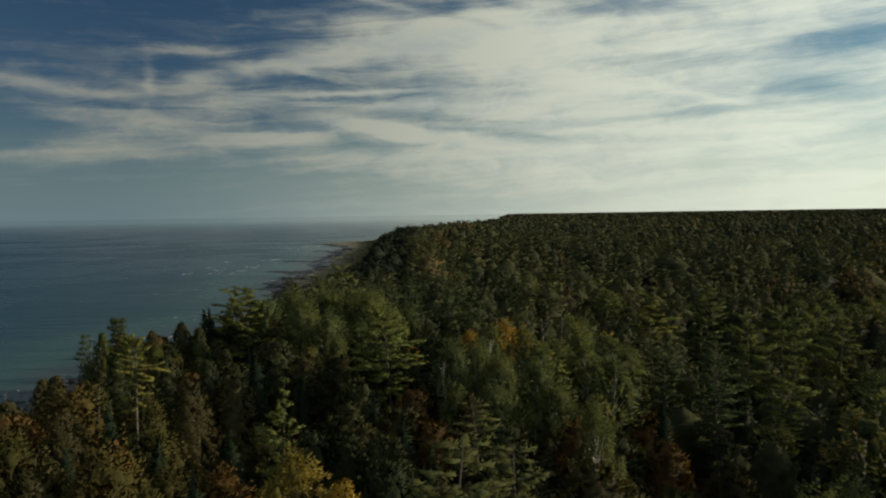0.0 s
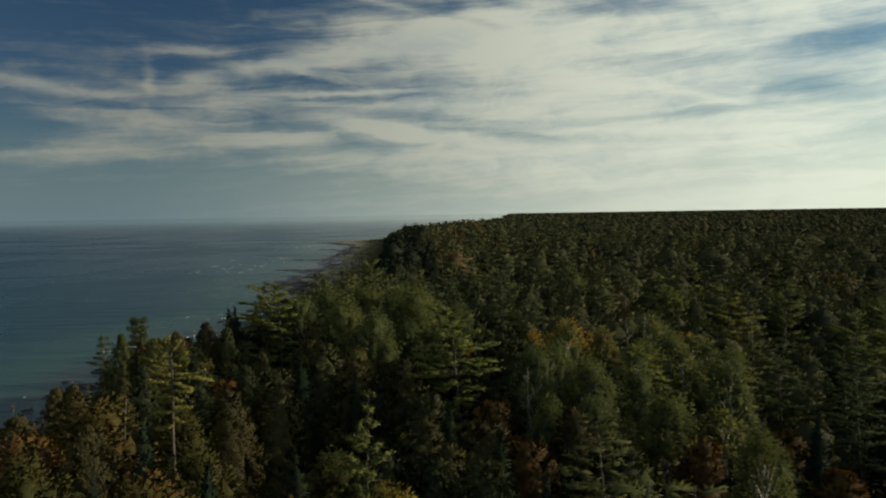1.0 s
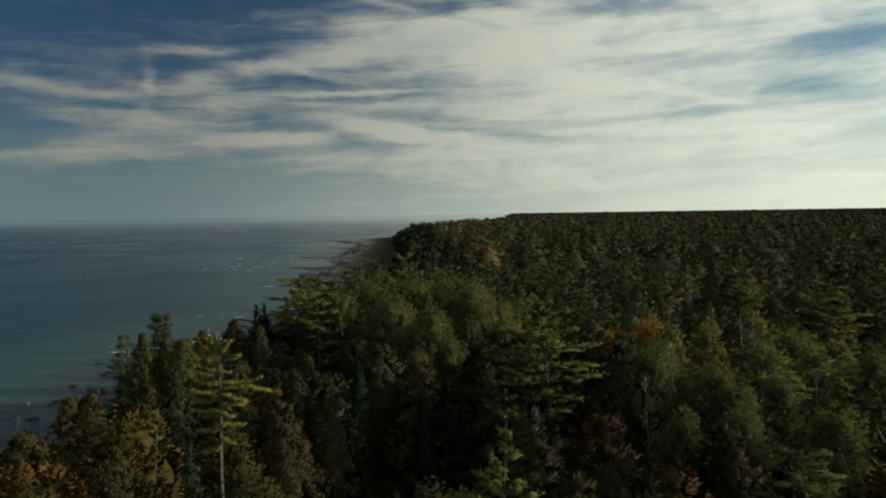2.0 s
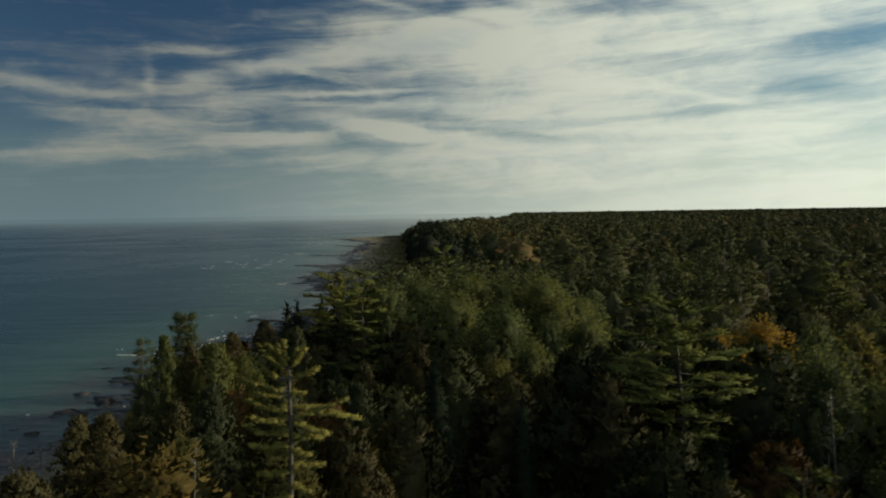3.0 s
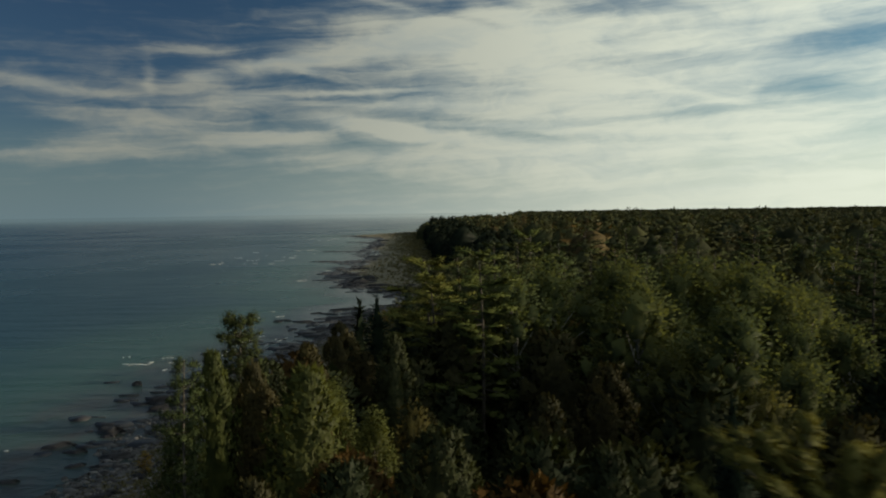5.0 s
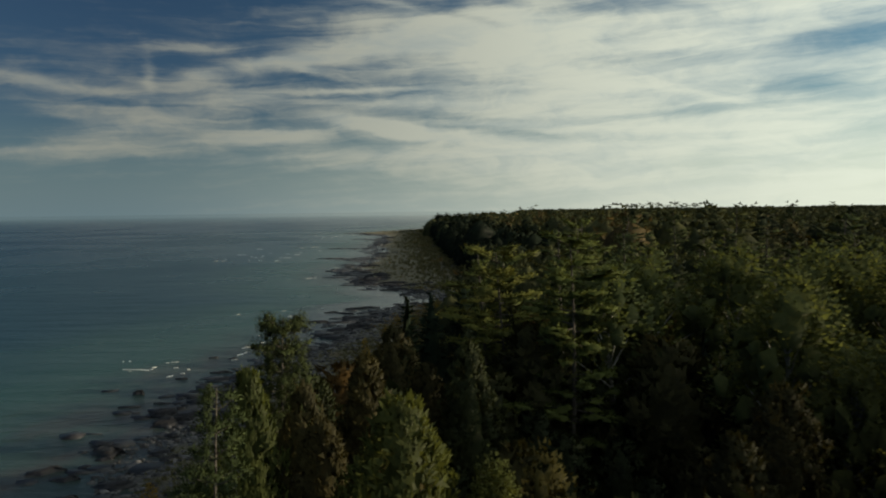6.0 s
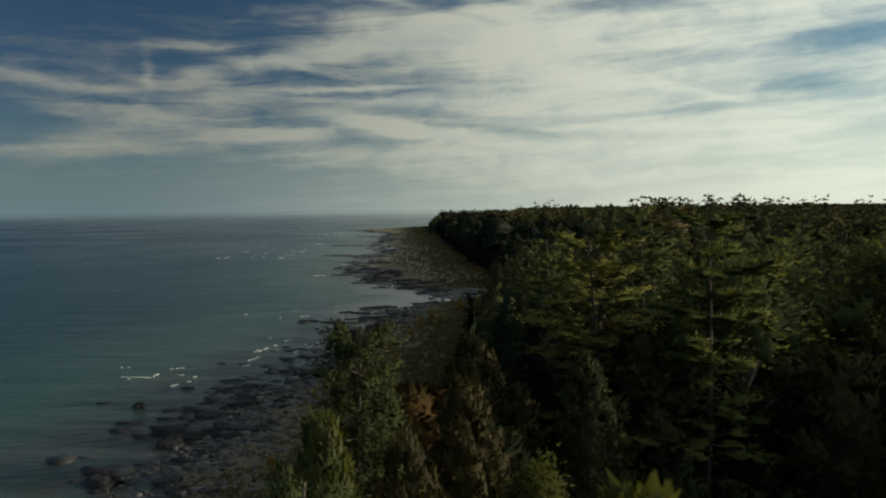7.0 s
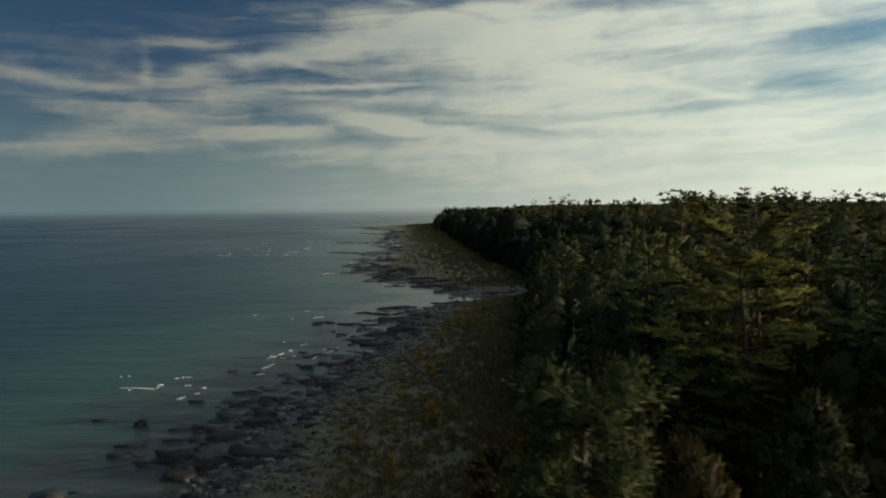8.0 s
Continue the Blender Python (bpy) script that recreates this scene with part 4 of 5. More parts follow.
LANDMARKS_C = [
    ("birch", 1, -4.3, 90.7, 17.1, 1.35), ("birch", 0, 0.5, 96.8, 17.8, 1.35), ("birch", 1, -8.5, 95.6, 18.1, 1.3), ("birch", 0, 5.7, 104.6, 16.4, 1.3), ("birch", 1, -1.9, 86.0, 14.7, 1.2),
    ("birch", 1, 30.4, 78.2, 16.4, 1.35), ("birch", 0, 25.6, 75.0, 15.9, 1.3), ("birch", 0, 20.1, 72.0, 14.0, 1.2), ("birch", 1, 34.6, 73.0, 15.4, 1.3), ("maple", 0, 21.4, 94.5, 15.0, 1.4), ("maple", 0, 16.7, 91.5, 14.1, 1.2),
    ("birch", 0, -15.9, 104.0, 18.0, 1.4), ("birch", 1, -12.9, 107.0, 18.4, 1.4), ("birch", 0, -6.6, 108.0, 18.9, 1.4), ("birch", 1, -2.9, 104.0, 18.7, 1.4),
    ("birch", 0, -0.5, 104.0, 18.9, 1.4), ("birch", 1, 0.7, 101.0, 18.9, 1.4), ("birch", 0, 4.6, 97.0, 17.1, 1.4), ("birch", 0, 24.6, 84.0, 15.0, 1.2), ("birch", 1, 32.7, 94.0, 15.0, 1.3), ("birch", 0, 14.1, 60.5, 14.0, 1.0), ("maple", 0, 3.3, 40.0, 14.4, 1.1), ("maple", 0, 7.5, 36.2, 13.6, 1.0),
]
LANDMARKS_D = [
    ("spruce", 3, -10.0, 74.6, 15.2, 1.1), ("cedar", 6, -15.3, 72.6, 13.8, 0.9), ("cedar", 6, -24.7, 69.0, 14.7, 1.0), ("olive_cedar", 0, -28.2, 79.0, 15.4, 1.0), ("olive_maple", 0, -25.5, 80.0, 13.3, 0.9), ("rust_maple", 0, -23.0, 82.0, 13.0, 0.8),
    ("rust_cedar", 6, -30.8, 91.6, 14.1, 0.9), ("rust_cedar", 6, -31.5, 84.6, 13.1, 0.95), ("olive_cedar", 0, -34.1, 84.0, 15.2, 0.6), ("rust_cedar", 5, -32.3, 85.0, 14.4, 0.6), ("spruce", 0, -28.1, 108.8, 15.2, 1.45), ("spruce", 1, -30.7, 111.0, 14.5, 1.45),
    ("spruce", 0, -26.1, 112.0, 15.6, 1.45), ("cedar", 6, -25.9, 96.8, 13.7, 1.0), ("rust_cedar", 5, -30.4, 101.5, 13.8, 0.85), ("spruce", 0, 9.2, 104.0, 14.6, 1.0),
    ("spruce", 1, 7.1, 101.0, 13.8, 1.0), ("rust_cedar", 5, -1.5, 80.5, 12.5, 1.0), ("rust_cedar", 6, -16.6, 82.0, 13.2, 1.0), ("rust_cedar", 5, -12.5, 88.0, 13.5, 1.0),
]
LANDMARKS_E = [
    ("dead_tree", 0, 13.6, 64.5, 14.6, 0.9), ("dead_tree", 1, 26.1, 77.5, 17.2, 0.9), ("dead_tree", 0, 28.5, 82.0, 16.6, 0.8), ("olive_maple", 0, -28.7, 88.8, 12.9, 1.1), ("cedar", 5, -33.8, 93.4, 12.7, 1.0), ("olive_maple", 0, -36.6, 84.0, 11.6, 0.9),
    ("rust_cedar", 5, -13.7, 62.4, 12.1, 1.1), ("rust_cedar", 6, -30.9, 67.5, 13.3, 1.0), ("dead_tree", 1, -23.1, 61.5, 13.2, 0.8), ("dead_tree", 0, -38.8, 70.0, 10.3, 0.7), ("dead_tree", 1, -38.4, 72.3, 9.8, 0.7), ("dead_tree", 1, -39.6, 71.4, 9.2, 0.6), ("rust_cedar", 5, -19.9, 50.0, 14.2, 1.1), ("rust_cedar", 6, -28.1, 100.4, 11.7, 0.9),
    ("birch", 3, 25.9, 43.5, 16.5, 0.9), ("cedar", 5, -21.9, 75.5, 13.8, 1.0), ("rust_cedar", 6, -28.5, 73.0, 12.5, 1.0), ("cedar", 6, -35.1, 71.5, 11.9, 1.0),
]


def near_path(x, y):
    """How far a place lies from the line flown over."""
    a, b = np.array((15.0, -9.0)), np.array((-36.0, 78.0))
    s = np.clip(((np.array((x, y)) - a) @ (b - a)) / ((b - a) @ (b - a)), 0, 1)
    return float(np.linalg.norm(np.array((x, y)) - a - s * (b - a)))


def canopy(x, y):
    """Height of the tree tops over the water, rising inland."""
    d = x - edge_x(y)
    return 13.2 + np.clip(d / 40, 0, 1) * 1.8 - 0.007 * np.clip(x + 50, 0, 300) + 3.6 * (wave_noise(x, y, 19.0, 5) - 0.5) + 2.6 * (wave_noise(x, y, 47.0, 6) - 0.5)


BEHIND = []


def plant_near():
    rng = np.random.default_rng(5)
    stems = []
    for species, model, x, y, top, wide in LANDMARKS + LANDMARKS_B + LANDMARKS_C + LANDMARKS_D + LANDMARKS_E:
        bent = species == "bent_pine"
        plant(species, model, x, y, top, 0.0 if bent else rng.uniform(0, 6.3), wide)
        stems.append((x, y))
    clear = [(x, y, top) for species, model, x, y, top, wide in LANDMARKS + LANDMARKS_B + LANDMARKS_C if species in ("bright_pine", "bent_pine", "maple") and x > -26]
    counts = {}
    tries = 0
    while tries < 20000:
        tries += 1
        y = rng.uniform(16, 176)
        x = rng.uniform(-40, 34 + 0.68 * y)
        if y > 138 and x > 42:
            continue
        if x < edge_x(y) + (4.2 if y > 100 else 1.2):
            continue
        gap = 2.7 if x < edge_x(y) + 7 and y > 100 else 3.6 if x < 20 else 4.2
        if min((x - a) ** 2 + (y - b) ** 2 for a, b in stems) < gap ** 2:
            continue
        stand = float(wave_noise(x, y, 15.0, 8))
        roll = rng.uniform()
        rim = x - edge_x(y) < 8
        birches = ((x + 1) / 11) ** 2 + ((y - 95) / 13) ** 2 < 1 or ((x - 25) / 13) ** 2 + ((y - 76) / 19) ** 2 < 1 or (stand > 0.68 and x > 30)
        if rim:
            species = "cedar" if roll < 0.62 else "spruce" if roll < 0.90 else "red_pine" if roll < 0.95 else "maple"
        elif birches:
            species = "birch" if roll < 0.55 else "cedar" if roll < 0.84 else "maple" if roll < 0.87 else "spruce"
        elif stand < 0.45 and (x > 12 or y > 100):
            species = "white_pine" if roll < 0.38 else "cedar" if roll < 0.85 else "spruce"
        else:
            species = "cedar" if roll < 0.84 else "spruce" if roll < 0.96 else "maple"
        if species == "maple" and x < -8:
            species = "cedar"
        if species == "cedar" and float(wave_noise(x, y, 12.0, 31)) + rng.normal(0, 0.15) > (0.52 if x < -4 else 0.56):
            species = "rust_cedar"
        if species in ("cedar", "rust_cedar") and x < 2 and y < 66 and not rim and rng.uniform() < 0.6:
            species = "rust_maple"
        if counts.get(species, 0) >= 280:
            continue
        top = float(canopy(x, y)) + {"white_pine": 3.0, "birch": 1.2, "maple": -3.0, "rust_maple": -0.8, "dead_tree": 0.2, "cedar": -1.0, "rust_cedar": -1.2, "spruce": 0.0, "red_pine": 0.0}[species] + rng.normal(0, 0.9)
        path = near_path(x, y)
        limit = np.interp(y, (0, 45, 62, 80, 95), (18, 17.5, 16.0, 13.6, 13.8)) if path < 14 else 20
        top = min(top, limit)
        hollow = ((x + 6.5) / 8.5) ** 2 + ((y - 62) / 10.5) ** 2 < 1
        if hollow:
            top = rng.uniform(3.0, 5.5)
            if rng.uniform() < 0.75 or species in ("white_pine", "birch", "dead_tree"):
                continue
        if -27 < x < -9 and 79 < y < 98:
            top = min(top, rng.uniform(7.5, 9.8))
        for lx, ly, ltop in clear:
            if abs(x - lx) < 5.5 and -11 < y - ly < 4:
                top = min(top, ltop - 5.0)
        if rim:
            top -= 1.0 + 2.5 * rng.uniform()
        stems.append((x, y))
        if path > 52 and species in ("cedar", "rust_cedar", "spruce"):
            BEHIND.append((x, y, top))
            continue
        models = NEAR.get(species, FINE[species]) if path < 12 and y > 38 else FINE[species] if path < (85 if species == "white_pine" else 46) else PLAIN[species]
        plant(species, int(rng.choice(models)), x, y, top, rng.uniform(0, 6.3), rng.uniform(1.0, 1.4) * (1.15 if "cedar" in species else 1.0))
        counts[species] = counts.get(species, 0) + 1


def woods(name, label, places, tops, shapes, seed, wide=(0.9, 1.25), dark=1.0, leaf=None):
    """Many distant trees in one mesh: crowns and trunks of the given shapes, turned, scaled and toned tree by tree."""
    rng = np.random.default_rng(seed)
    verts, faces, tones, normals, base = [], [], [], [], 0
    z = ground_z(places[:, 0], places[:, 1])
    stand = 0.5 * wave_noise(places[:, 0], places[:, 1], 21.0, 33) + 0.5 * wave_noise(places[:, 0], places[:, 1], 70.0, 34)
    stand = np.clip((stand - 0.5) * 1.9 + 0.5, 0, 1)
    pick = rng.integers(0, len(shapes), len(places))
    for n, (x, y) in enumerate(places):
        height, v, f, normal, low, high = shapes[pick[n]]
        a, k = rng.uniform(0, 6.3), (tops[n] - z[n]) / height
        w = k * rng.uniform(*wide)
        c, s = math.cos(a) * w, math.sin(a) * w
        out = np.empty_like(v)
        out[:, 0], out[:, 1], out[:, 2] = x + c * v[:, 0] - s * v[:, 1], y + s * v[:, 0] + c * v[:, 1], z[n] + k * v[:, 2]
        ca, sa = math.cos(a), math.sin(a)
        normals.append(np.column_stack([ca * normal[:, 0] - sa * normal[:, 1], sa * normal[:, 0] + ca * normal[:, 1], normal[:, 2]]))
        verts.append(out)
        faces.append(f + base)
        tones.append(np.full(len(v), dark * (low + (high - low) * min(1.0, max(0.0, 0.70 * stand[n] + 0.30 * rng.uniform())))))
        base += len(v)
    me = tri_mesh(name, np.concatenate(verts), np.concatenate(faces), leaf or M_WOODS, np.concatenate(tones), True, np.concatenate(normals))
    return tagged(new(name, me), label, "forest", kind="stuff")


def scatter(seed, y0, y1, spacing, reach=0.72, left=-70, most=20000):
    """Jittered places in the forest between two distances along the coast."""
    rng = np.random.default_rng(seed)
    ys = np.arange(y0, y1, spacing)
    out = []
    for y in ys:
        xs = np.arange(left, 40 + reach * y, spacing)
        p = np.stack([xs + rng.uniform(-0.45, 0.45, len(xs)) * spacing, y + rng.uniform(-0.45, 0.45, len(xs)) * spacing], 1)
        out.append(p)
    p = np.concatenate(out)
    return p[p[:, 0] > edge_x(p[:, 1]) + 1.0][:most]


def low_shapes(seed, amount, size):
    """Simpler trees for the middle distance and beyond: height, vertices, faces and range of tone."""
    out = []
    for n, (wide, blunt, low, high) in enumerate(((3.6, 0.36, 0.0, 0.9), (3.2, 0.46, 0.0, 1.0), (4.0, 0.32, 0.1, 1.0), (2.4, 0.62, 0.0, 0.4), (3.4, 0.40, 0.3, 1.0))):
        s = cedar_shape(seed + n, 12, wide, amount // 9, 7, size * 0.72, blunt + 0.10, 0.12, 1.3, 0.7, 0.3, 0.2, 5 if amount < 100 else 8, 6 if amount < 100 else 9, body_from=0.55, body_to=0.98)
        out.append((12, *s["crown"], low, high))
    for n in range(3):
        s = pine_shape(seed + 20 + n, 16, 2.6, 0.4, 15 if amount > 40 else 5, 3, 2.0 if amount > 40 else 2.6, heads=0.7, top_flat=0.35)
        out.append((14.8, *s["crown"], 0.4, 0.72))
    for n in range(2):
        s = broadleaf_shape(seed + 30 + n, 13, 3.0, amount, 2.2 if amount > 40 else 5.0, 0.35, 12 if amount > 40 else 4)
        out.append((12.7, *s["crown"], 0.3, 0.95))
    return out


def plant_far():
    rng = np.random.default_rng(9)
    b = np.array(BEHIND)
    woods("conifer_stand", "close stand of dark cedars and spruces behind the shore trees", b[:, :2], b[:, 2], low_shapes(180, 430, 1.85)[:5], 300, (1.1, 1.5))
    # the wood's lake edge, its shade put into the colour of the needles
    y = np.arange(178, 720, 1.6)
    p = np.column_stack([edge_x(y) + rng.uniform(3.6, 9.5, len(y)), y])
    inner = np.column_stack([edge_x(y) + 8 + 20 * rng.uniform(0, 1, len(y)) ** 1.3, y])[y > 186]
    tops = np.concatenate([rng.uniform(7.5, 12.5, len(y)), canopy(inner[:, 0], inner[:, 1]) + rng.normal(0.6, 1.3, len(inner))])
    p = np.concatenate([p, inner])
    woods("forest_rim", "dense conifers along the edge of the beach, darkened as its shaded side", p, tops, low_shapes(190, 110, 2.6)[:4], 304, (1.1, 1.6), 0.6, M_RIM_SHADE)
    p = scatter(101, 138, 400, 7.4)
    p = p[((p[:, 1] > 177) | (p[:, 0] > 43)) & (p[:, 0] - edge_x(p[:, 1]) > np.where(p[:, 1] > 186, 22, 1))]
    tops = canopy(p[:, 0], p[:, 1]) + rng.normal(0.0, 1.7, len(p)) + 2.2 * rng.uniform(0.4, 1.2, len(p)) * (rng.uniform(0, 1, len(p)) > 0.88)
    tops -= np.where(p[:, 0] - edge_x(p[:, 1]) < 7, 3.0 * rng.uniform(0, 1, len(p)), 0)
    # older trees that stand above the rest inland of the bay
    old = (p[:, 1] > 190) & (p[:, 1] < 330) & (p[:, 0] < 90) & (rng.uniform(0, 1, len(p)) > 0.70)
    tops = np.where(old, np.clip(tops + 5.0, 17.6, 20.2), tops)
    woods("middle_forest", "dense mixed forest of cedar, spruce, pine and birch", p, tops, low_shapes(200, 200, 2.2), 301, (1.25, 1.9))
    p = scatter(104, -90, 15, 5.2, 0.0, -60)
    p = np.concatenate([p, p[p[:, 1] < -20] + [98.0, 3.0]])
    tops = canopy(p[:, 0], p[:, 1]) + rng.normal(0.0, 1.5, len(p))
    woods("nearer_forest", "dense mixed forest of cedar, pine and birch", p, tops, low_shapes(220, 60, 3.4), 305, (1.0, 1.4))
    p = scatter(102, 400, 950, 12.5)
    tops = canopy(p[:, 0], p[:, 1]) - 0.8 + rng.normal(0, 1.0, len(p))
    woods("distant_forest", "dark unbroken forest of conifers in the distance", p, tops, low_shapes(240, 54, 4.5)[:5], 302, (1.6, 2.3))
    p = scatter(103, 950, 1800, 24.0)
    tops = canopy(p[:, 0], p[:, 1]) - 1.6 + rng.normal(0, 1.0, len(p))
    woods("horizon_forest", "thin dark line of woods along the horizon", p, tops, low_shapes(280, 36, 6.5)[:5], 303, (2.2, 3.3), 0.9)
    p = scatter(105, 1800, 2500, 40.0, 0.75)
    tops = canopy(p[:, 0], p[:, 1]) - 1.0 + rng.normal(0, 0.6, len(p))
    woods("farthest_forest", "low dark woods at the very edge of sight", p, tops, low_shapes(285, 27, 9.0)[:4], 306, (5.0, 8.0), 0.9)


plant_near()
plant_far()


# ---------------------------------------------------------------- the shore
def make_rock_material():
    mat, n = material("dark_wet_limestone")
    place = n.add("ShaderNodeNewGeometry").outputs["Position"]
    x, y, z = n.parts(place)
    fine, layer = n.noise(place, 3.0, 6.0, 0.7), n.noise(n.xyz(x, y, n.math("MULTIPLY", z, 9.0)), 0.8, 4.0, 0.6)
    tone = n.add("ShaderNodeNewGeometry").outputs["Random Per Island"]
    colour = n.mix(n.ramp(fine, 0.32, 0.68), (0.010, 0.010, 0.013, 1), (0.034, 0.032, 0.038, 1))
    colour = n.mix(n.ramp(layer, 0.52, 0.66, 0.0, 0.5), colour, (0.025, 0.022, 0.023, 1))
    colour = n.mix(n.ramp(tone, 0.6, 1.0, 0.0, 0.35), colour, (0.050, 0.048, 0.054, 1))
    finish(n, principled(n, colour, n.ramp(z, 0.05, 0.4, 0.40, 0.85), n.math("ADD", n.math("MULTIPLY", fine, 0.6), n.math("MULTIPLY", layer, 0.6)), 0.8, 0.12))
    return mat


M_ROCK = make_rock_material()


def stone_material(name, dark, light):
    mat, n = material(name)
    place = n.add("ShaderNodeNewGeometry").outputs["Position"]
    grain = n.noise(place, 5.0, 5.0, 0.7)
    tone = n.add("ShaderNodeNewGeometry").outputs["Random Per Island"]
    finish(n, principled(n, n.mix(n.ramp(n.math("ADD", n.math("MULTIPLY", grain, 0.5), n.math("MULTIPLY", tone, 0.5)), 0.3, 0.7), dark, light), 0.9, grain, 0.6, 0.05))
    return mat



def slab_mesh(seed, around=11):
    """A flat-lying broken slab of rock, about 2 m long and 1 m across: an uneven outline, a worn upper edge, a cracked top."""
    rng = np.random.default_rng(seed)
    ang = np.sort(rng.uniform(0, 2 * np.pi, around) * 0.45 + np.arange(around) * 2 * np.pi / around * 0.9)
    rim = np.stack([np.cos(ang) * rng.uniform(0.7, 1.15, around), np.sin(ang) * rng.uniform(0.36, 0.62, around)], 1)
    rings = []
    for k, z in ((1.10, -0.35), (1.05, 0.06), (1.02, 0.15), (0.84, 0.17), (0.80, 0.27), (0.45, 0.30)):
        rings.append(np.column_stack([rim * k + rng.normal(0, 0.03, rim.shape), z + rng.normal(0, 0.02, around) + 0.06 * rim[:, 0]]))
    verts = np.concatenate(rings + [np.array([[0.02, 0.03, 0.30]])])
    faces = []
    for r in range(5):
        for i in range(around):
            j = (i + 1) % around
            a, b, c, d = r * around + i, r * around + j, (r + 1) * around + j, (r + 1) * around + i
            faces += [(a, b, c), (a, c, d)]
    top = len(verts) - 1
    faces += [(5 * around + i, 5 * around + (i + 1) % around, top) for i in range(around)]
    return tri_mesh("shore_rock", verts, np.array(faces), M_ROCK)


def make_rocks():
    rng = np.random.default_rng(77)
    models = [slab_mesh(400 + n, 9 + n % 4) for n in range(8)]

    def put_rock(x, y, long, across, high, turn, lift=None):
        ob = new("shore_rock", models[int(rng.integers(0, len(models)))])
        z = float(ground_z(np.array(x), np.array(y))) - 0.05 if lift is None else lift
        ob.matrix_world = Matrix.Translation((x, y, z)) @ Matrix.Rotation(turn, 4, "Z") @ Matrix.Diagonal((long / 2, across / 1.1, high / 0.32, 1))
        text = "large dark flat slab of limestone at the water's edge" if long > 2.6 else "dark broken rock lying on the stony shore"
        tagged(ob, text, "rock", "rocks along the shoreline")

    # the large ones: x, y, length, width, height
    for x, y, long, across, high in ((-56.7, 127.9, 4.2, 2.0, 0.9), (-55.4, 124.6, 3.0, 2.2, 0.9), (-53.2, 135.8, 4.6, 2.0, 0.8), (-54.9, 132.2, 3.6, 2.4, 0.7),
                                    (-63.6, 135.9, 1.7, 0.9, 0.7), (-57.2, 116.6, 4.4, 2.2, 0.7), (-58.4, 118.6, 3.2, 1.4, 0.5), (-60.2, 112.4, 3.4, 1.6, 0.5),
                                    (-57.8, 146.4, 3.4, 1.0, 0.4), (-52.5, 150.5, 2.6, 1.2, 0.5), (-49.6, 172.0, 5.0, 1.6, 0.5), (-52.8, 186.0, 6.0, 1.6, 0.5),
                                    (-48.0, 190.0, 5.0, 1.8, 0.5), (-50.5, 196.5, 5.5, 1.5, 0.4), (-58.0, 188.0, 4.5, 1.2, 0.4), (-45.0, 179.5, 4.0, 1.6, 0.5), (-53.6, 157.1, 2.6, 1.3, 0.5),
                                    (-50.2, 158.4, 3.4, 1.5, 0.5), (-45.8, 167.1, 3.4, 1.4, 0.5), (-50.2, 145.6, 3.6, 1.6, 0.5), (-56.3, 143.0, 2.4, 0.9, 0.4), (-61.6, 143.1, 2.6, 0.7, 0.35),
                                    (-52.0, 135.4, 3.0, 1.5, 0.6), (-53.2, 197.9, 3.4, 1.0, 0.4), (-58.7, 186.0, 2.4, 0.9, 0.4)):
        put_rock(x, y, long, across, high, rng.normal(0, 0.18), -0.18)
    for n in range(230):
        y = 96 + 215 * rng.uniform() ** 1.2
        d = rng.normal(0.6, 1.7) if rng.uniform() < 0.70 else rng.normal(-3.0, 2.5) if rng.uniform() < (0.15 if y < 150 else 0.5) else rng.normal(6, 4)
        d = max(d, -13)
        if 205 < y < 234 and d < 1:
            d += 3.0
        x = float(shore_x(y)) + d
        far = 1 + max(0.0, (y - 150) / 120)
        long = rng.lognormal(0.25, 0.65) * far
        put_rock(x, y, long, min(1.8, long * rng.uniform(0.28, 0.5)), rng.uniform(0.14, 0.20) + 0.11 * min(3.0, long), rng.normal(0.05, 0.2), -0.16 if d < -1.5 else None)


def many_slabs(name, label, places, longs, seed, mat=None):
    """Slabs too many to tell apart, in one mesh."""
    rng = np.random.default_rng(seed)
    around = 7
    verts, faces = [], []
    for n, (x, y) in enumerate(places):
        a = np.arange(around) * 2 * np.pi / around
        r = rng.uniform(0.65, 1.15, around)
        w = longs[n] * rng.uniform(0.22, 0.4)
        rim = np.stack([np.cos(a) * r * longs[n] / 2, np.sin(a) * r * w], 1) + [x, y]
        z = max(-0.05, float(ground_z(np.array(x), np.array(y)))) + rng.uniform(0.04, 0.15)
        low = np.column_stack([rim, np.full(around, z - 0.5)])
        top = np.column_stack([rim + rng.normal(0, 0.04, rim.shape), z + rng.normal(0, 0.05, around)])
        base = len(verts) * (2 * around)
        verts.append(np.concatenate([low, top]))
        for i in range(around):
            j = (i + 1) % around
            faces += [(base + i, base + j, base + around + j), (base + i, base + around + j, base + around + i)]
        faces += [(base + around, base + around + i, base + around + i + 1) for i in range(1, around - 1)]
    me = tri_mesh(name, np.concatenate(verts), np.array(faces), mat or M_ROCK)
    return tagged(new(name, me), label, "rocks", kind="stuff")


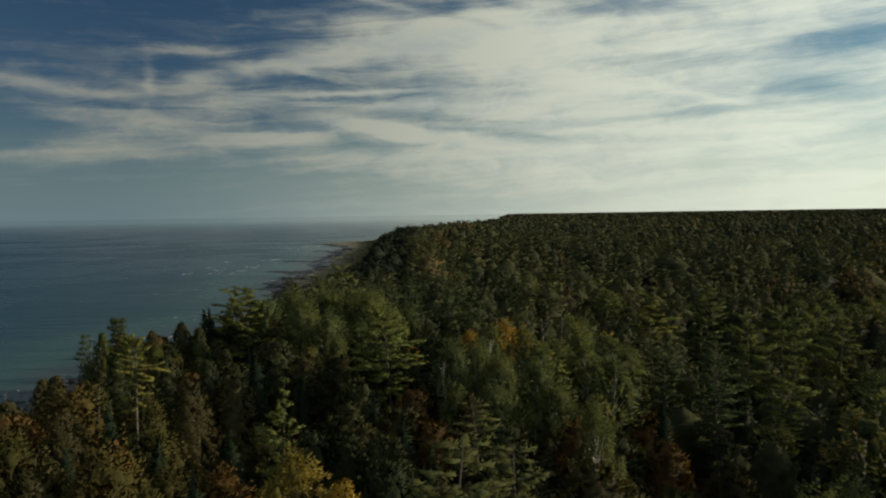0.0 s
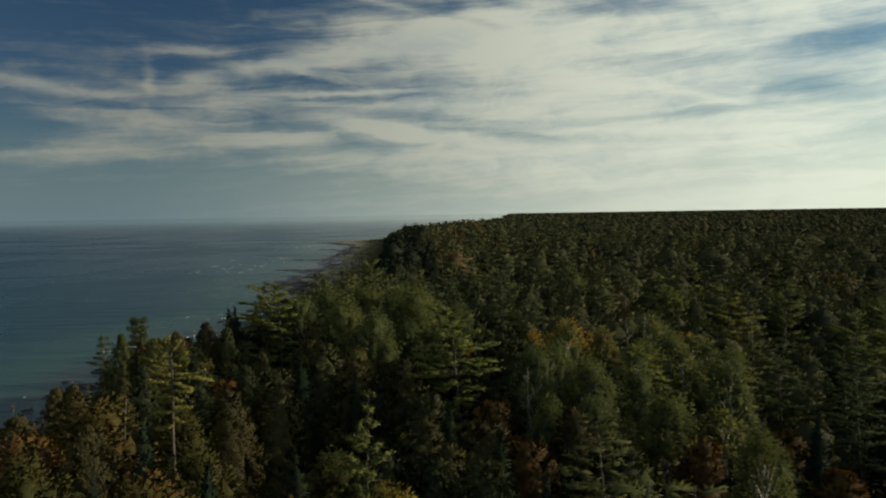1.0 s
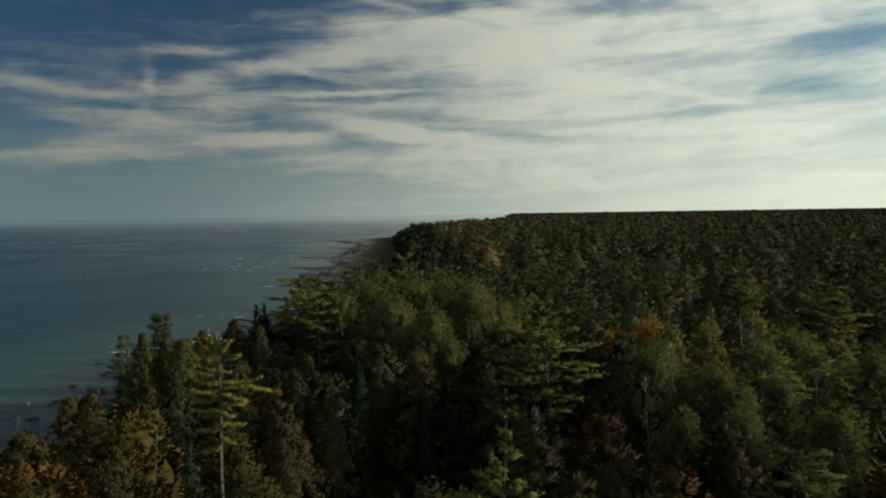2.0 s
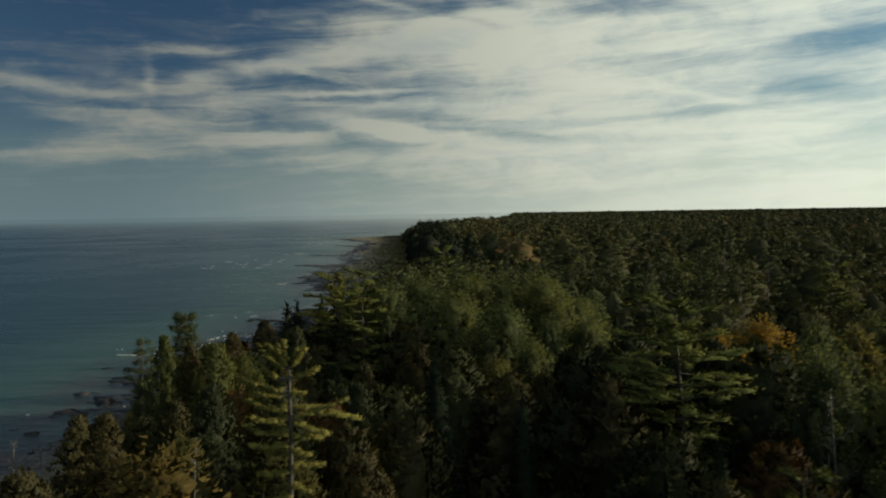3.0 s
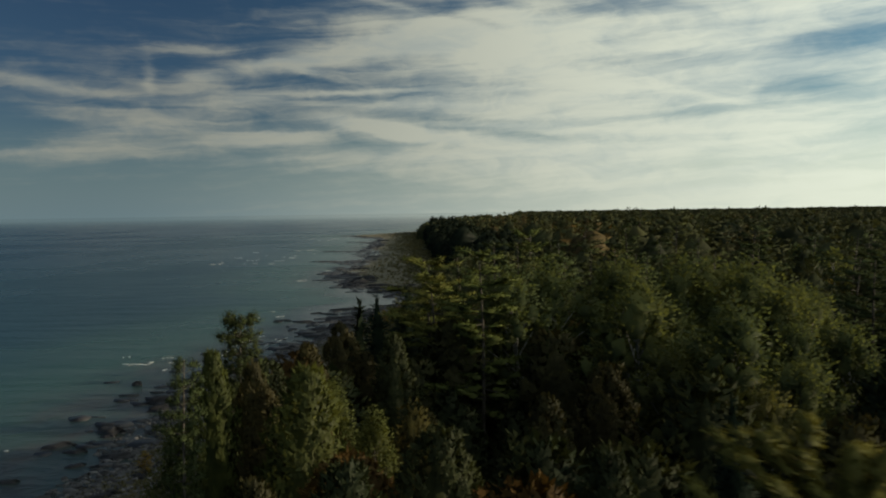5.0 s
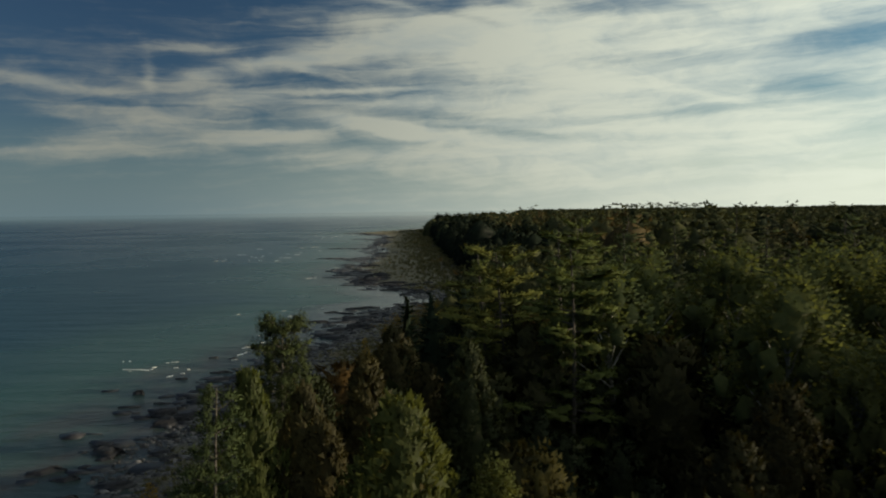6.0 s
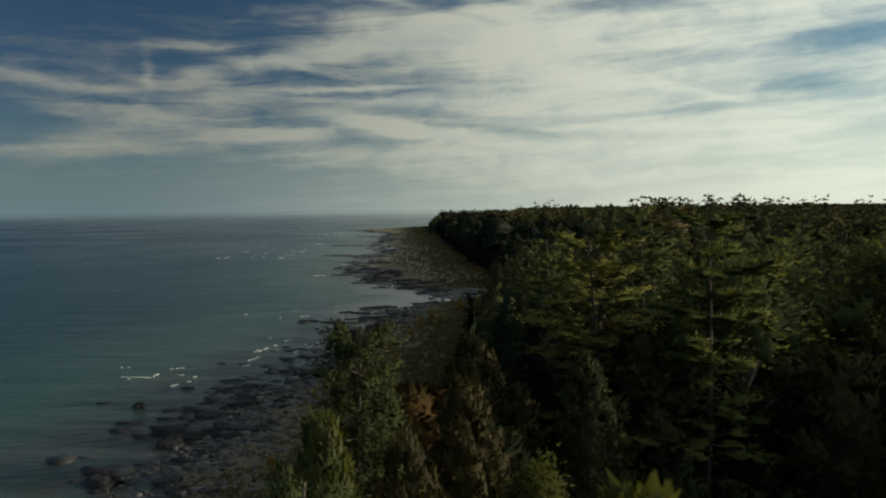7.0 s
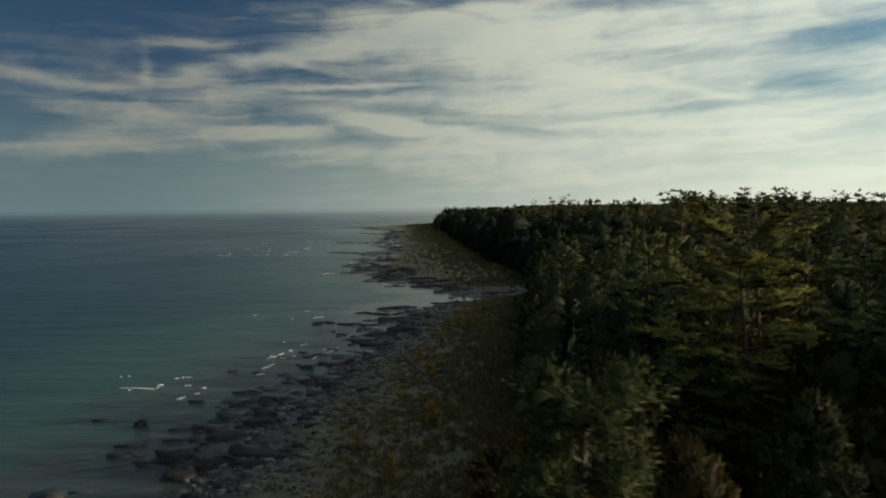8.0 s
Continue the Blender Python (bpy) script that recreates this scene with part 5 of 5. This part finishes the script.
def make_far_rocks():
    rng = np.random.default_rng(78)
    y = 235 + 420 * rng.uniform(0, 1, 700)
    x = shore_x(y) + rng.normal(-2.5, 3.2, 700)
    many_slabs("far_shore_rocks", "dark rock ledges along the distant shoreline", np.column_stack([x, y]), rng.lognormal(1.0, 0.5, 700), 79)
    y = 98 + 150 * rng.uniform(0, 1, 3000) ** 1.3
    x = shore_x(y) + rng.uniform(0.3, 17, 3000) * rng.uniform(0.2, 1, 3000)
    many_slabs("shore_rubble", "loose grey stones strewn over the beach", np.column_stack([x, y]), rng.lognormal(-0.7, 0.45, 3000), 80, stone_material("grey_beach_stone", (0.05, 0.048, 0.052, 1), (0.17, 0.163, 0.168, 1)))


def make_ledges():
    """Broken ledges awash along the waterline, and the pale gravel bar at the head of the little bay."""
    rng = np.random.default_rng(81)
    y = np.concatenate([104 + 100 * rng.uniform(0, 1, 200) ** 0.6, 236 + 30 * rng.uniform(0, 1, 50)])
    x = shore_x(y) + rng.normal(-2.2, 3.0, 250)
    many_slabs("shore_ledges", "thin dark ledges of rock awash at the waterline", np.column_stack([x, y]), rng.lognormal(0.75, 0.45, 250), 82)
    # tongues of low ledges that reach out from the far shore: root, tip, how many
    tongues = []
    for x0, y0, x1, y1, count in ((-62, 342, -86, 354, 60), (-70, 420, -97, 426, 60), (-58, 280, -70, 296, 46), (-78, 520, -104, 540, 40), (-49, 249, -58, 254, 24), (-84, 600, -112, 612, 40)):
        f = rng.uniform(0, 1, count) ** 0.8
        tongues.append(np.column_stack([x0 + (x1 - x0) * f + rng.normal(0, 1.5, count), y0 + (y1 - y0) * f + rng.normal(0, 2.0, count)]))
    tongues = np.concatenate(tongues)
    many_slabs("ledge_tongues", "long low tongues of dark rock in the shallows", tongues, rng.lognormal(1.25, 0.45, len(tongues)), 84)
    mat = stone_material("pale_gravel", (0.09, 0.085, 0.082, 1), (0.24, 0.235, 0.23, 1))
    y = rng.normal(222, 4.0, 420)
    x = rng.uniform(-38, -21, 420)
    many_slabs("gravel_bar", "pale grey gravel at the head of a small bay", np.column_stack([x, y]), rng.lognormal(-0.2, 0.4, 420), 83, mat)


def make_foam():
    mat, n = material("white_foam")
    place = n.add("ShaderNodeNewGeometry").outputs["Position"]
    tone = n.noise(place, 4.0, 4.0)
    finish(n, principled(n, n.mix(tone, (0.62, 0.64, 0.64, 1), (0.85, 0.86, 0.85, 1)), 0.7, tone, 0.5, 0.05))
    rng = np.random.default_rng(90)
    # crests that break: from, to, width of the streak
    streaks = [(-129.1, 341.7, -127.9, 343.0, 0.5), (-132.3, 382.4, -128.4, 381.8, 0.6), (-136.9, 427.3, -133.6, 426.7, 0.6), (-118.2, 362.2, -117.0, 362.1, 0.5), (-111.8, 345.4, -109.6, 343.1, 0.5),
               (-103.5, 341.3, -102.3, 343.2, 0.5), (-106.8, 360.6, -101.9, 360.0, 0.5), (-104.2, 378.1, -102.0, 379.7, 0.5), (-109.8, 440.0, -106.9, 446.8, 0.7), (-73.7, 267.7, -71.3, 269.1, 0.4),
               (-72.4, 304.6, -71.0, 305.7, 0.4), (-60.6, 192.8, -59.1, 193.9, 0.25), (-57.5, 169.8, -56.7, 171.0, 0.26), (-59.8, 162.0, -59.0, 163.2, 0.26), (-59.0, 164.0, -58.4, 164.9, 0.24)]
    streaks += [(-54.1, 161.5, -53.7, 162.9, 0.20), (-53.2, 164.1, -52.1, 168.9, 0.22), (-58.9, 156.7, -58.6, 157.5, 0.2), (-58.5, 157.7, -58.2, 158.9, 0.2), (-58.7, 153.7, -57.8, 154.2, 0.18),
                (-71.4, 148.4, -68.7, 148.1, 0.12), (-68.6, 148.1, -67.7, 147.8, 0.26), (-68.0, 149.2, -67.6, 149.7, 0.2), (-64.9, 149.2, -64.3, 149.2, 0.2), (-66.7, 152.6, -65.8, 152.8, 0.14),
                (-62.6, 155.6, -61.9, 155.6, 0.15), (-63.6, 144.0, -63.2, 144.8, 0.3), (-46.5, 238.6, -43.1, 236.8, 0.3), (-56.4, 203.4, -55.6, 203.3, 0.25)]
    spots = []
    for x0, y0, x1, y1, thick in streaks:
        long = math.hypot(x1 - x0, y1 - y0)
        count = max(3, int(long / 0.35)) if y0 < 320 else 5
        for f in (np.arange(count) + rng.uniform(0.1, 0.9, count)) / count:
            spots.append((x0 + (x1 - x0) * f, y0 + (y1 - y0) * f, 1.6 * long / count, thick * rng.uniform(0.3, 0.9), math.atan2(y1 - y0, x1 - x0)))
    # stray flecks: centre, spread and number
    for x, y, sx, sy, count in ((-118, 375, 12, 30, 12), (-125, 590, 9, 20, 6), (-66, 150, 4, 3, 7), (-57, 162, 3, 5, 8), (-62, 200, 6, 12, 4), (-64, 111, 2, 3, 2), (-41, 204, 1.5, 1.5, 2)):
        for k in range(count):
            px, py = rng.normal(x, sx), rng.normal(y, sy)
            if px < float(shore_x(py)) - 0.6:
                far = 1 + max(0, py - 150) / 110
                spots.append((px, py, rng.uniform(0.25, 0.7) * far, rng.uniform(0.06, 0.14) * far, rng.normal(0.3, 0.3)))
    verts, faces, base = [], [], 0
    around = 8
    for cx, cy, size, thick, turn in spots:
        for k in range(2):
            x, y = cx + rng.normal(0, size * 0.15), cy + rng.normal(0, thick * 0.3)
            a = np.arange(around) * 2 * np.pi / around
            r = rng.uniform(0.45, 1.25, around)
            rim = np.stack([np.cos(a) * r * size * 0.5, np.sin(a) * r * thick * 0.5], 1)
            t = turn + rng.normal(0, 0.15)
            rim = rim @ np.array([[math.cos(t), math.sin(t)], [-math.sin(t), math.cos(t)]])
            low = np.column_stack([rim + [x, y], np.full(around, -0.02)])
            mid = np.column_stack([rim * 0.7 + [x, y], rng.uniform(0.015, 0.06, around)])
            verts += [low, mid, np.array([[x, y, 0.06]])]
            for i in range(around):
                j = (i + 1) % around
                faces += [(base + i, base + j, base + around + j), (base + i, base + around + j, base + around + i), (base + around + i, base + around + j, base + 2 * around)]
            base += 2 * around + 1
    me = tri_mesh("foam", np.concatenate(verts), np.array(faces), mat, smooth=True)
    tagged(new("foam", me), "white foam where small waves break over rocks", "foam", kind="stuff")


def make_brush():
    rng = np.random.default_rng(91)
    y = np.concatenate([98 + 140 * rng.uniform(0, 1, 9000) ** 1.2, 235 + 430 * rng.uniform(0, 1, 3200)])
    lo, hi = shore_x(y) + 2.8, edge_x(y) + 3.0
    f = rng.uniform(0, 1, len(y)) ** 0.75
    x = lo + (hi - lo) * f
    keep = (hi > lo) & ~((np.abs(y - 222) < 7) & (x < -21)) & (0.6 * wave_noise(x, y, 6.0, 21) + 0.4 * wave_noise(x, y, 1.7, 23) + 0.45 * f > 0.46)
    x, y, f = x[keep], y[keep], f[keep]
    z = ground_z(x, y)
    per = 9
    tall = (0.16 + 0.42 * f * rng.uniform(0.2, 1.4, len(y))) * np.where(y > 235, 1.9, 1.0)
    centre = np.repeat(np.column_stack([x, y, z]), per, 0)
    tall9 = np.repeat(tall, per)
    at = centre + np.column_stack([rng.normal(0, 0.30, (len(tall9), 2)) * (tall9[:, None] + 0.2), tall9 * rng.uniform(0, 0.5, len(tall9))])
    way = np.column_stack([rng.normal(0, 0.5, (len(at), 2)), np.full(len(at), 0.9)])
    v, faces = blades(rng, at, way, 1.0, 0.5, 0.3, kite=False)
    v = np.repeat(at, 3, 0) + (v - np.repeat(at, 3, 0)) * np.repeat(tall9, 3)[:, None]
    # paler, rustier brush by the bay, darker nearer: the sunlight there put into colour
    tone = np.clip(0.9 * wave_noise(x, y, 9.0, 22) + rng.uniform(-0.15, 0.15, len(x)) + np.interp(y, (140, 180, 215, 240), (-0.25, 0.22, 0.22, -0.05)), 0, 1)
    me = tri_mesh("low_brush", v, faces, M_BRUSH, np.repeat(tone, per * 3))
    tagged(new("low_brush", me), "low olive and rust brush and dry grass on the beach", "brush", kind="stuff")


make_rocks()
make_far_rocks()
make_ledges()
make_foam()
make_brush()
# orange and green bushes at the forest's edge
shrub_rng = np.random.default_rng(92)
for bx, by, tall in ((-37.5, 176, 2.2), (-36.0, 180, 2.6), (-34.5, 176.5, 2.0), (-40.5, 158, 1.7), (-39.0, 149, 2.2), (-41.5, 141, 1.5), (-38.2, 133, 2.4), (-43.5, 128, 1.6),
                     (-40.2, 121, 2.3), (-44.5, 116, 1.8), (-41.5, 110, 2.6), (-31.5, 196, 2.4), (-47.5, 104, 2.0), (-46.0, 137, 1.1), (-38.5, 166, 1.9)):
    bush = plant("maple", 2, bx, by, float(ground_z(np.array(bx), np.array(by))) + tall, shrub_rng.uniform(0, 6.3), shrub_rng.uniform(1.3, 1.9),
                 "low rounded shrub with orange and olive leaves on the beach")
    bush.name = "shrub"
    tagged(bush, category="shrub", group="shrubs on the beach")
